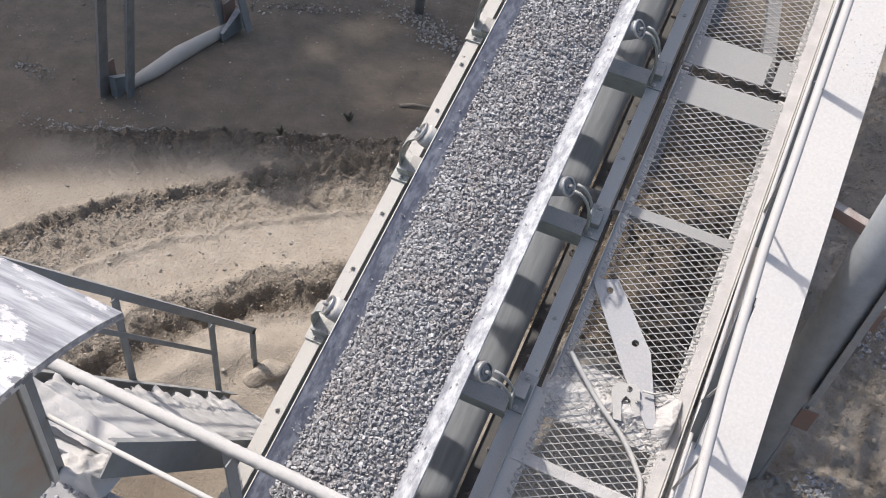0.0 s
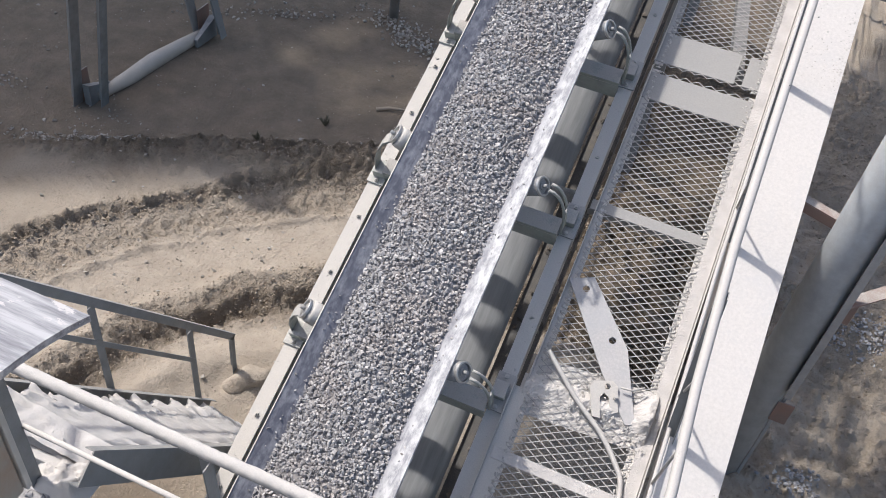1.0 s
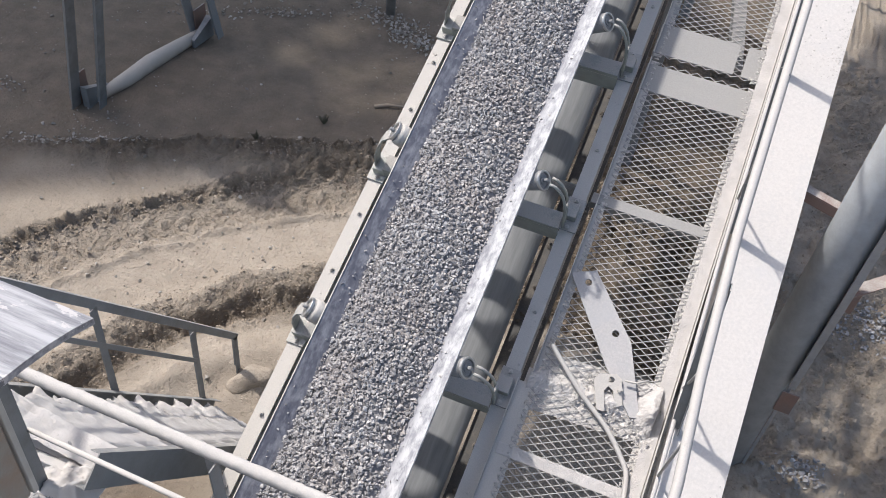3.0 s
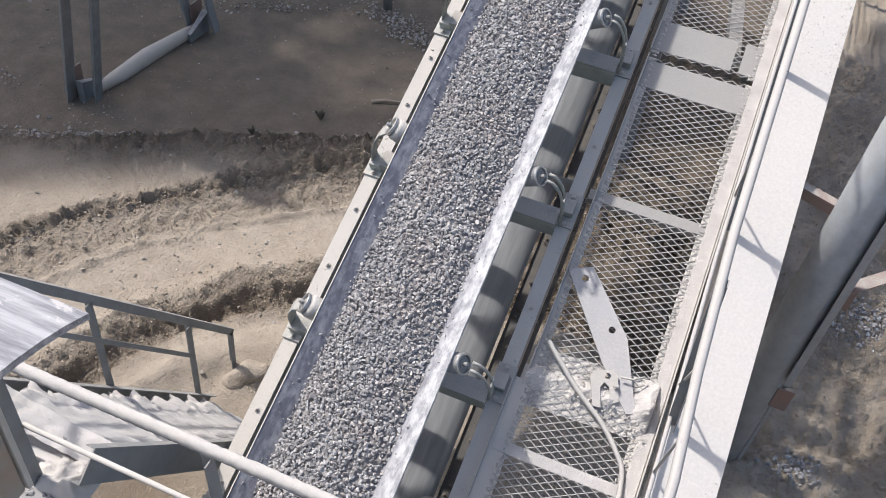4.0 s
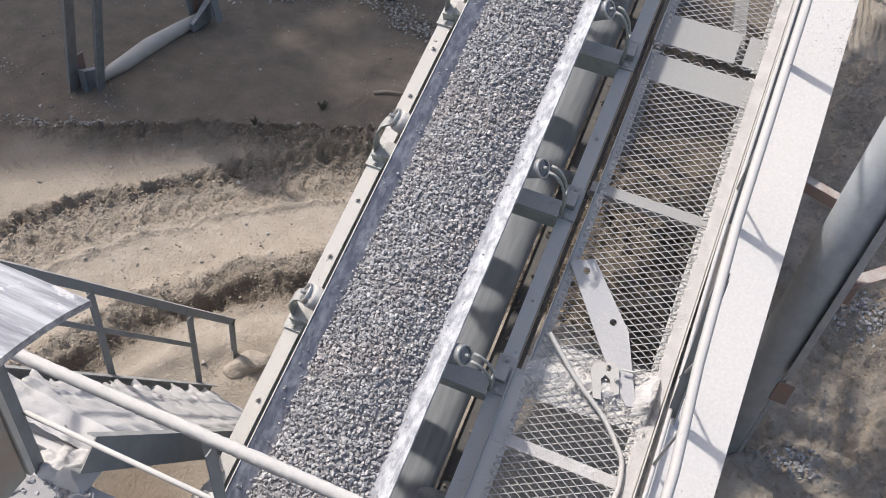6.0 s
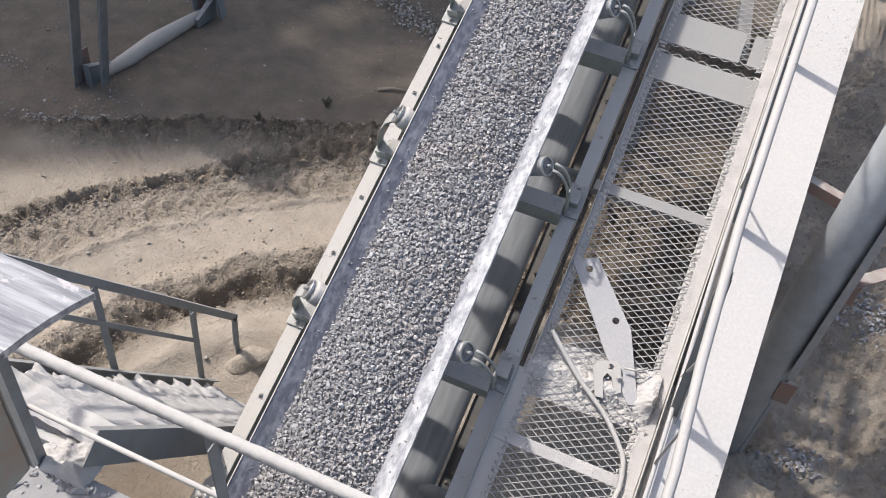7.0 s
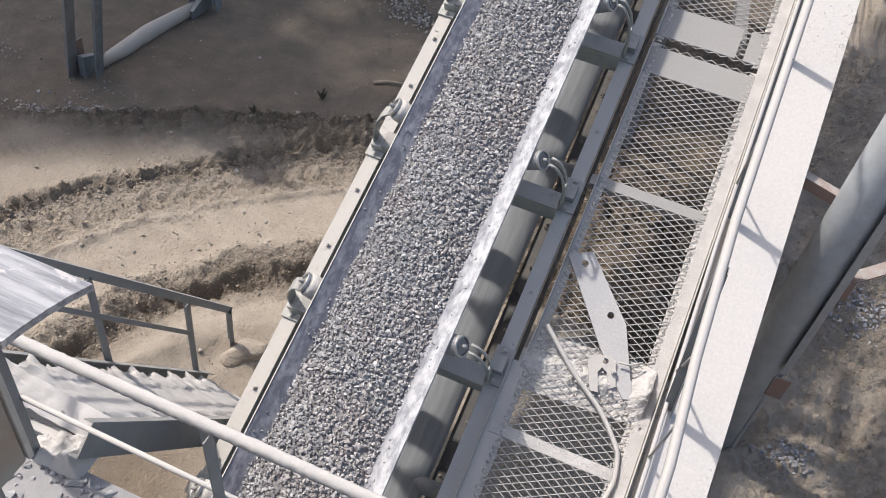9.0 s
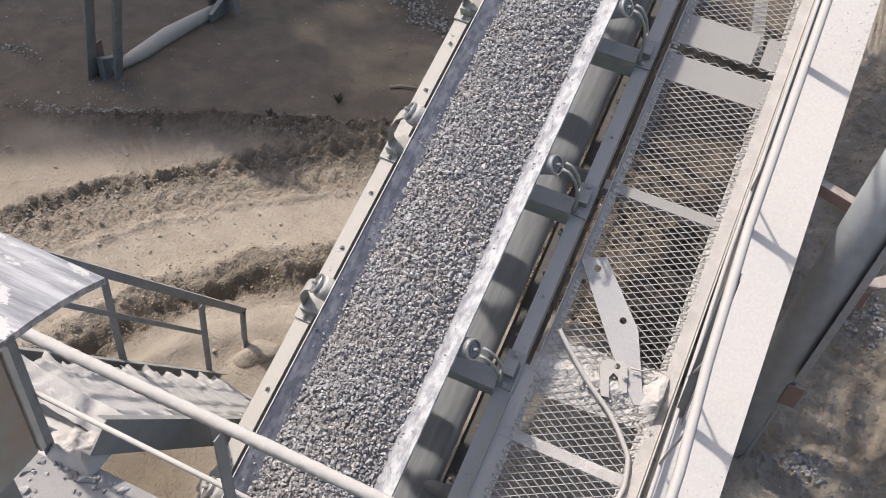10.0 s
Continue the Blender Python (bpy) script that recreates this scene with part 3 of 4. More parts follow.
# ---- walkway beside the conveyor ----
def mesh_strands(u0, u1, s0, s1, n, pitch_u, pitch_s, w, h, skew=0.0):
    """Expanded metal: zig-zag strands with real width and thickness."""
    verts, faces = [], []
    rows = int((s1 - s0) / (pitch_s / 2))
    cols = int((u1 - u0) / (pitch_u / 2))

    def seg(a, b):
        d = (b - a).normalized()
        side = Vector((-d.y, d.x, 0)) * (w / 2)
        up = Vector((0, 0, h))
        i = len(verts)
        for p in (a, b):
            for q in (p - side, p + side, p + side + up, p - side + up):
                verts.append(tuple(q))
        for k in range(4):
            faces.append((i + k, i + (k + 1) % 4, i + 4 + (k + 1) % 4, i + 4 + k))
    for r in range(rows):
        y0, y1 = s0 + r * pitch_s / 2, s0 + (r + 1) * pitch_s / 2
        for c in range(cols):
            x0, x1 = u0 + c * pitch_u / 2, u0 + (c + 1) * pitch_u / 2
            sh0, sh1 = skew * (y0 - s0), skew * (y1 - s0)
            if (r + c) % 2 == 0:
                seg(Vector((x0 + sh0, y0, n)), Vector((x1 + sh1, y1, n)))
            else:
                seg(Vector((x1 + sh0, y0, n)), Vector((x0 + sh1, y1, n)))
    return verts, faces


def clumps(name, spots, parent, seed, label=""):
    """Caked dust lumps: (u, s, n, radius)."""
    ob = scatter(name, spots, DUSTCAKE, parent, random.Random(seed))
    ob["kind"] = "stuff"
    if label:
        ob["label"] = label
    return ob


def make_walkway():
    rnd = random.Random(21)
    way = empty("walkway", CV, "dust-covered expanded metal walkway along the conveyor", "walkway")
    panels = ((0.728, 1.375, -1.6, 1.22), (0.735, 1.375, 1.28, 3.50), (0.735, 1.375, 3.54, 6.6))
    for u0, u1, s0, s1 in panels:
        v, f = mesh_strands(u0, u1, s0, s1, -0.008, 0.080, 0.043, 0.0047, 0.0030)
        pydata("mesh_panel", v, f, GALV, way)
        bm = bmesh.new()
        lip = 0.078 if s0 < 0 else 0.022
        box(bm, u0 - lip - 0.006, u0 - lip, s0, s1, -0.06, 0.03, None, 0.001)
        box(bm, u0 - lip + 0.001, u0 + 0.03, s0, s1, -0.018, -0.010, None, 0.001)
        part("edge_angle", bm, CREAM, way)
        bm = bmesh.new()
        box(bm, u1 - 0.035, u1 + 0.012, s0, s1, -0.018, -0.010, None, 0.001)
        part("edge_strip", bm, CREAM, way)
        spots = []
        for _ in range(int((s1 - s0) * 130)):
            spots.append((u0 + 0.004 + abs(rnd.gauss(0, 0.012)), round(rnd.uniform(s0, s1) / 0.043) * 0.043 + rnd.gauss(0, 0.005), -0.007, rnd.uniform(0.006, 0.015)))
            spots.append((u1 + 0.002 - abs(rnd.gauss(0, 0.022)), round(rnd.uniform(s0, s1) / 0.043) * 0.043 + rnd.gauss(0, 0.008), -0.006, rnd.uniform(0.004, 0.013)))
        clumps("edge_dust", spots, way, 5, "pale caked dust along the mesh edge")
    for s0, s1 in ((-0.93, -0.87), (0.80, 0.865), (2.395, 2.465), (4.9, 4.96), (6.0, 6.06)):
        bm = bmesh.new()
        box(bm, 0.67, 1.385, s0, s1, -0.019, -0.0046, None, 0.003)
        box(bm, 0.66, 1.40, s0, s0 + 0.006, -0.08, -0.020, None, 0.001)
        # upper bars take the darker plate colour that stands in for shade
        part("cross_bar", bm, LOOSE if s0 < 1 else SHADED_PLATE, way)
    for s0, s1, u0, u1 in ((3.265, 3.47, 0.70, 1.40), (3.56, 3.80, 0.70, 1.22), (3.56, 3.80, 1.27, 1.40)):
        bm = bmesh.new()
        box(bm, u0, u1, s0, s1, -0.020, -0.0046, None, 0.003)
        part("dusty_plate", bm, SHADED_PLATE, way)
    bm = bmesh.new()
    bar(bm, (1.235, 3.66, -0.13), (1.06, 4.56, -0.13), 0.085, 0.10)
    part("bearer", bm, DARK, way)
    bm = bmesh.new()
    box(bm, 0.68, 1.40, 1.19, 1.31, -0.024, -0.0185, None, 0.002)
    part("joint_plate", bm, CREAM, way)
    # outer edge member, rails and posts
    bm = bmesh.new()
    box(bm, 1.452, 1.459, -1.8, 7.0, -0.055, 0.03, None, 0.001)
    part("toe_plate", bm, CREAM, way)
    bm = bmesh.new()
    tube(bm, [(1.50, -1.8, 0.26), (1.478, 0.9, 0.26), (1.45, 2.2, 0.26), (1.445, 7.0, 0.26)], 0.012, 10)
    part("mid_rail", bm, TUBE, way)
    bm = bmesh.new()
    pts = [(1.475, -1.8, 1.16), (1.458, 0.75, 1.16), (1.425, 1.2, 1.16), (1.40, 1.87, 1.16), (1.398, 3.3, 1.16), (1.398, 7.0, 1.16)]
    tube(bm, pts, 0.0225, 18)
    part("hand_rail", bm, TUBE, way)
    for s in (0.07, 1.235, 2.39, 3.54, 4.7, 5.85):
        bm = bmesh.new()
        u = 1.458 if s < 0.8 else (1.425 if s < 1.5 else 1.40)
        angle_bar(bm, (1.515, s - 0.02, 0.213), (u + 0.015, s + 0.40, 1.165), 0.05, 0.005, (0, 1, 0))
        part("rail_post", bm, STEEL, way)
    for a, b in (((1.474, 0.94, 0.26), (1.446, 0.95, 1.15)), ((1.467, 1.41, 0.26), (1.424, 1.23, 1.15)), ((1.449, 2.56, 0.26), (1.40, 2.40, 1.15))):
        bm = bmesh.new()
        tube(bm, [a, b], 0.0075, 8)
        part("rail_strut", bm, TUBE, way)
    bm = bmesh.new()
    box(bm, 1.376, 1.449, -1.8, 7.0, -0.016, -0.002, None, 0.002)
    part("kerb_strip", bm, LOOSE, way)
    return way


make_walkway()


def make_walkway_litter():
    # loose flat bar with two bolt holes
    rnd = random.Random(8)
    outline = [(0.716, 1.911), (0.847, 1.974), (1.157, 1.631), (1.322, 1.244), (1.272, 1.229), (1.070, 1.452)]
    holes = [((0.826, 1.888), 0.020), ((1.062, 1.650), 0.020)]
    bm = bmesh.new()
    edges = []
    for loop in [outline] + [[(c[0] + r * math.cos(k * math.pi / 8), c[1] + r * math.sin(k * math.pi / 8)) for k in range(16)] for c, r in holes]:
        vs = [bm.verts.new((x, y, 0)) for x, y in loop]
        edges += [bm.edges.new((vs[i], vs[(i + 1) % len(vs)])) for i in range(len(vs))]
    bmesh.ops.triangle_fill(bm, use_beauty=True, edges=edges)
    top = bmesh.ops.extrude_face_region(bm, geom=list(bm.faces))["geom"]
    bmesh.ops.translate(bm, vec=(0, 0, 0.012), verts=[g for g in top if isinstance(g, bmesh.types.BMVert)])
    bmesh.ops.recalc_face_normals(bm, faces=bm.faces)
    plate = part("steel_plate", bm, PALE_PLATE)
    plate.matrix_world = CV @ Matrix.Translation((0, 0, 0.012))
    tagged(plate, "loose pale steel plate with two bolt holes lying on the mesh", "metal plate")
    # hose
    bm = bmesh.new()
    ctrl = [Vector(p) for p in ((0.758, 1.452, 0.06), (0.873, 1.354, 0.045), (0.981, 1.266, 0.03), (1.079, 1.199, 0.022), (1.157, 1.147, 0.016), (1.232, 1.081, 0.013), (1.295, 1.012, 0.013), (1.341, 0.95, 0.013), (1.365, 0.855, 0.013), (1.368, 0.767, 0.013), (1.33, 0.62, 0.013), (1.24, 0.5, 0.013))]
    pts = []
    for i in range(len(ctrl) - 1):
        p0, p1, p2, p3 = ctrl[max(i - 1, 0)], ctrl[i], ctrl[i + 1], ctrl[min(i + 2, len(ctrl) - 1)]
        for j in range(6):
            t = j / 6
            pts.append(0.5 * ((2 * p1) + (p2 - p0) * t + (2 * p0 - 5 * p1 + 4 * p2 - p3) * t * t + (3 * p1 - p0 - 3 * p2 + p3) * t ** 3))
    tube(bm, pts + [ctrl[-1]], 0.0145, 12)
    hose = part("rubber_hose", bm, TUBE)
    hose.matrix_world = CV
    tagged(hose, "pale dusty rubber hose curling over the walkway mesh", "hose")
    # clamp beside the plate
    cl = empty("pipe_clamp", CV @ pose(1.115, 1.345, 0.022, 8, 0, 22), "dust-caked forked steel clamp lying on the walkway joint", "clamp")
    bm = bmesh.new()
    prong = [(-0.075, 0.04), (-0.05, 0.07), (0.05, 0.07), (0.075, 0.04), (0.07, -0.10), (0.03, -0.11), (0.024, -0.02), (0.0, 0.004), (-0.024, -0.02), (-0.028, -0.13), (-0.07, -0.12)]
    edges = []
    for loop in (prong, [(0.02 + 0.017 * math.cos(k * math.pi / 6), 0.038 + 0.017 * math.sin(k * math.pi / 6)) for k in range(12)]):
        vs = [bm.verts.new((x, y, 0)) for x, y in loop]
        edges += [bm.edges.new((vs[i], vs[(i + 1) % len(vs)])) for i in range(len(vs))]
    bmesh.ops.triangle_fill(bm, use_beauty=True, edges=edges)
    top = bmesh.ops.extrude_face_region(bm, geom=list(bm.faces))["geom"]
    bmesh.ops.translate(bm, vec=(0, 0, 0.022), verts=[g for g in top if isinstance(g, bmesh.types.BMVert)])
    bmesh.ops.recalc_face_normals(bm, faces=bm.faces)
    part("fork", bm, CREAM, cl)
    bm = bmesh.new()
    hexbolt(bm, (0.06, -0.02, 0.0225), (0, 0, 1), 0.016, 0.014)
    part("bolt", bm, CREAM, cl)
    bm = bmesh.new()
    tube(bm, [(0.09, 0.03, 0.03), (0.15, 0.015, 0.034), (0.22, 0.03, 0.02)], 0.006, 8)
    part("wire", bm, CREAM, cl)
    # mound of spilled dust on the joint
    bm = bmesh.new()
    nu, ns = 80, 34
    grid = []
    for i in range(nu):
        row = []
        for j in range(ns):
            u, w = 0.70 + 0.70 * i / (nu - 1), -0.17 + 0.34 * j / (ns - 1)
            q = Vector((u * 12, w * 12, 3.0))
            wide = 0.05 + 0.07 * math.exp(-((u - 1.37) / 0.09) ** 2) + 0.02 * noise.noise(q * 0.5)
            tall = 0.022 + 0.055 * math.exp(-((u - 1.38) / 0.06) ** 2) + 0.02 * math.exp(-((u - 1.13) / 0.09) ** 2) + 0.012 * math.exp(-((u - 0.74) / 0.05) ** 2)
            h = tall * math.exp(-(w / max(0.02, wide)) ** 2) * (1 + 0.5 * noise.noise(q)) + 0.007 * noise.noise(q * 2.6) + 0.004 * noise.noise(q * 6)
            row.append(bm.verts.new((u, 1.255 + w + 0.06 * (u - 0.7), -0.016 + max(-0.012, h * 1.25 - 0.001))))
        grid.append(row)
    for i in range(nu - 1):
        for j in range(ns - 1):
            bm.faces.new((grid[i][j], grid[i + 1][j], grid[i + 1][j + 1], grid[i][j + 1]))
    heap = part("dust_mound", bm, LOOSE)
    heap.matrix_world = CV
    tagged(heap, "mound of pale stone dust spilled on the walkway joint", "dust", kind="stuff")
    spots = []
    for _ in range(260):
        u = rnd.choice((rnd.uniform(0.70, 1.40), rnd.gauss(1.12, 0.07), rnd.gauss(1.34, 0.04)))
        spots.append((u, 1.27 + rnd.gauss(0, 0.06), rnd.uniform(-0.005, 0.025), rnd.uniform(0.004, 0.012)))
    crumbs = clumps("dust_crumbs", spots, None, 9)
    crumbs.matrix_world = CV
    tagged(crumbs, "crumbs of caked stone dust on the walkway", "dust")
    # dirt on the girder
    spots = []
    for _ in range(260):
        s = rnd.choice((rnd.gauss(3.72, 0.10), rnd.gauss(3.95, 0.2), rnd.gauss(0.75, 0.14)))
        spots.append((rnd.choice((rnd.uniform(1.56, 1.79), rnd.gauss(1.77, 0.015))), s, 0.211, rnd.uniform(0.002, 0.008)))
    crumbs = clumps("dust_crumbs", spots, None, 12)
    crumbs.matrix_world = CV
    tagged(crumbs, "crumbs of caked stone dust on the pale girder", "dust")
    # crumbs on the stringer tops
    spots = []
    for _ in range(420):
        sd = rnd.choice((-1, -1, 1))
        spots.append((sd * rnd.uniform(0.59, 0.655), rnd.uniform(-0.6, 4.6), 0.0, rnd.uniform(0.002, 0.006) * (1.6 if rnd.random() < 0.08 else 1)))
    crumbs = clumps("dust_crumbs", spots, None, 10)
    crumbs.matrix_world = CV
    tagged(crumbs, "crumbs of caked stone dust on the conveyor frame", "dust")


PALE_PLATE = dusty("pale_plate_steel", (0.42, 0.42, 0.43), (0.36, 0.36, 0.37), 0.35, 0.7, dust=(0.52, 0.50, 0.49), scale=5.0)
make_walkway_litter()


def make_side_beam():
    """Wide pale girder outside the walkway's rail."""
    ob = empty("side_girder", CV, "wide pale dusted steel girder beside the walkway", "girder")
    for name, u0, u1, n0, n1 in (("top_flange", 1.49, 1.797, 0.202, 0.212), ("web", 1.63, 1.642, -0.10, 0.201), ("bottom_flange", 1.49, 1.797, -0.111, -0.101)):
        bm = bmesh.new()
        box(bm, u0, u1, -2.2, 7.4, n0, n1, None, 0.002)
        part(name, bm, WHITE, ob)
    return ob


make_side_beam()


# ---- column and braces on the far side of the walkway ----
def make_column():
    col = empty("support_column", pose(1.16, 4.35, -0.1), "dark grey round steel column standing in the sand", "column")
    bm = bmesh.new()
    tube(bm, [(0, 0, 0), (0, 0, 4.7)], 0.135, 36)
    part("shaft", bm, COLUMN, col)
    bm = bmesh.new()
    box(bm, 0.105, 0.150, -0.138, -0.130, 1.18, 4.6, None, 0.001)
    box(bm, 0.142, 0.150, -0.129, -0.02, 1.18, 4.6, None, 0.001)
    part("angle", bm, TUBE, col, "pale dusted angle strip")
    bm = bmesh.new()
    box(bm, 0.128, 0.150, -0.06, -0.052, 0.1, 1.17, None, 0.001)
    part("strip", bm, TUBE, col)
    bm = bmesh.new()
    angle_bar(bm, (0.15, 0.10, 1.95), (1.9, 1.0, 3.0), 0.09, 0.008, (0, 0, 1))
    part("brace", bm, RUST, col)
    bm = bmesh.new()
    angle_bar(bm, (-0.12, 0.02, 2.54), (-0.55, 0.10, 2.60), 0.07, 0.008, (0, 0, 1))
    part("brace", bm, RUST, col)
    bm = bmesh.new()
    box(bm, 0.10, 0.25, 0.07, 0.08, 1.78, 1.98, None, 0.002)
    part("gusset", bm, RUST, col)
    bm = bmesh.new()
    box(bm, 0.10, 0.21, -0.105, -0.095, 0.90, 1.10, None, 0.002)
    part("gusset", bm, RUST, col)
    return col


make_column()


# ---- stairs ----
def make_stairs():
    st = empty("steel_stairs", pose(-2.065, 1.3, 0), "steep steel stairs with dust-heaped treads", "stairs")
    x0, x1 = -0.305, 0.305

    def edge_z(y):
        return 2.31 - 1.354 * (y - 0.09)
    y_end = 0.09 + 2.31 / 1.354
    for x, fl in ((x0, 1), (x1, 1)):
        bm = bmesh.new()
        sd = -1 if x < 0 else 1
        up = 0.10 if x < 0 else 0.0
        y_top = 0.05 if x < 0 else 0.10
        channel(bm, (x + 0.045 * sd, y_top, edge_z(y_top) + up), (x + 0.045 * sd, y_end - 0.06, 0.1 + up), 0.16, 0.045, 0.006, (0, 0, 1), -sd)
        part("stringer", bm, STEEL, st)
    z = 2.08
    while z > 0.1:
        y = 0.09 + (2.31 - z) / 1.354
        bm = bmesh.new()
        box(bm, x0 + 0.01, x1 - 0.01, y - 0.16, y - 0.01, z - 0.03, z, None, 0.004)
        tread = part("tread", bm, CREAM, st)
        bm = bmesh.new()
        nu, ns = 25, 10
        grid = [[None] * ns for _ in range(nu)]
        for i in range(nu):
            for j in range(ns):
                u, w = i / (nu - 1), j / (ns - 1)
                q = Vector((u * 4.0, w * 2.0 + z * 7.0, z))
                hh = ((0.188 if z < 2 else 0.03) * (1 - w) + 0.010 * noise.noise(q * 1.6) + 0.009 * noise.noise(q * 5) + 0.005 * noise.noise(q * 13)) * min(1, 8 * u, 8 * (1 - u)) + 0.003
                hh += 0.11 * (1 - u) ** 1.6 * (1 + 0.5 * noise.noise(q * 3))
                grid[i][j] = bm.verts.new((x0 + 0.012 + u * (x1 - x0 - 0.024), y - 0.159 + w * 0.148, z + max(0.001, hh)))
        for i in range(nu - 1):
            for j in range(ns - 1):
                bm.faces.new((grid[i][j], grid[i + 1][j], grid[i + 1][j + 1], grid[i][j + 1]))
        part("dust_layer", bm, LOOSE, tread, "stone dust heaped on the tread", True)
        z -= 0.2
    bm = bmesh.new()
    box(bm, x0 + 0.012, x1 - 0.012, 0.055, 0.098, 2.03, 2.085, None, 0.004)
    part("top_nosing", bm, LOOSE, st)
    bm = bmesh.new()
    nu, ns = 30, 24
    grid = []
    for i in range(nu):
        row = []
        for j in range(ns):
            u, w = i / (nu - 1), j / (ns - 1)
            q = Vector((u * 5, w * 5, 9.0))
            edge = min(1.0, 5 * u, 5 * (1 - u), 5 * w, 5 * (1 - w))
            h = edge * (0.20 * u * (1 - 0.35 * w) + 0.05 * noise.noise(q) + 0.02 * noise.noise(q * 4))
            row.append(bm.verts.new((0.06 + 0.29 * u, -0.06 + 0.19 * w, 2.062 + max(0.0, h * 0.8))))
        grid.append(row)
    for i in range(nu - 1):
        for j in range(ns - 1):
            bm.faces.new((grid[i][j], grid[i + 1][j], grid[i + 1][j + 1], grid[i][j + 1]))
    part("dust_mound", bm, LOOSE, st, "stone dust piled at the head of the stairs", True)
    rnd = random.Random(58)
    spots = []
    for _ in range(260):
        y = rnd.uniform(0.1, 1.7)
        spots.append((rnd.uniform(x0 + 0.03, x1 - 0.03), y, edge_z(y) - 0.09 + rnd.uniform(-0.02, 0.02), rnd.uniform(0.004, 0.014)))
    clumps("dust_crumbs", spots, st, 59, "crumbs of caked dust on the treads")
    posts = ((0.918, 1.22, 2.02), (1.64, 0.30, 1.07), (2.08, -0.02, 0.55))
    for y, zb, zt in posts:
        bm = bmesh.new()
        angle_bar(bm, (x0 - 0.05, y, zb), (x0 - 0.05, y, zt), 0.05, 0.006, (0, 1, 0))
        part("post", bm, STEEL, st)
    bm = bmesh.new()
    angle_bar(bm, (x0 - 0.05, 0.1, 3.13), (x0 - 0.05, 2.10, 0.535), 0.05, 0.006, (1, 0, 0))
    part("hand_rail", bm, STEEL, st)
    bm = bmesh.new()
    bar(bm, (x0 - 0.05, 0.4, 2.38), (x0 - 0.05, 1.62, 0.77), 0.03, 0.008, (1, 0, 0))
    part("mid_rail", bm, STEEL, st)
    return st


make_stairs()


# ---- landing with guard rail ----
GRIT = dusty("gritty_floor", (0.27, 0.265, 0.26), (0.20, 0.195, 0.19), 0.3, 0.66, rough=0.9, dust=(0.38, 0.365, 0.36), scale=12.0)

def make_landing():
    la = empty("landing", pose(-1.2, 1.3, 2.06), "dusty steel landing bridging the conveyor, with guard rail", "platform")
    bm = bmesh.new()
    box(bm, -1.7, 1.0, -2.6, 0, -0.012, 0, None, 0.003)
    part("floor_plate", bm, GRIT, la, "floor plate under grey grit")
    bm = bmesh.new()
    channel(bm, (-1.7, -0.004, -0.013), (1.0, -0.004, -0.013), 0.10, 0.05, 0.006, (0, 0, 1), 1)
    part("edge_beam", bm, STEEL, la)
    for x, y in ((-1.6, -0.15), (0.95, -0.15), (-1.6, -2.5), (0.95, -2.5)):
        bm = bmesh.new()
        box(bm, x - 0.05, x + 0.05, y - 0.05, y + 0.05, -2.15, -0.014, None, 0.003)
        part("leg", bm, STEEL, la)
    bm = bmesh.new()
    tube(bm, [(-0.745 + 1.695 * i / 150, 0.005, 0.805) for i in range(151)], 0.0235, 20)
    roughen(bm, 0.0032, 55.0)
    part("top_rail", bm, TUBE, la, "round rail caked with pale dust")
    bm = bmesh.new()
    tube(bm, [(-0.745, 0.005, 0.385), (0.95, 0.005, 0.34)], 0.0115, 10)
    part("mid_rail", bm, TUBE, la)
    for x, d in ((-0.745, 0.0), (0.155, 0.04)):
        bm = bmesh.new()
        angle_bar(bm, (x + d, 0.0, 0.0), (x, 0.0, 0.79), 0.055, 0.006, (0, 1, 0))
        part("post", bm, STEEL, la)
    return la


make_landing()


def make_landing_litter():
    rnd = random.Random(77)
    spots = [(rnd.uniform(-2.6, -0.9), 1.28 - abs(rnd.gauss(0, 0.35)), 2.063, rnd.uniform(0.006, 0.02) * (2.0 if rnd.random() < 0.06 else 1)) for _ in range(420)]
    tagged(scatter("landing_stones", spots, GRAVEL, None, rnd), "loose grey stones lying on the gritty landing", "gravel", kind="stuff")


make_landing_litter()


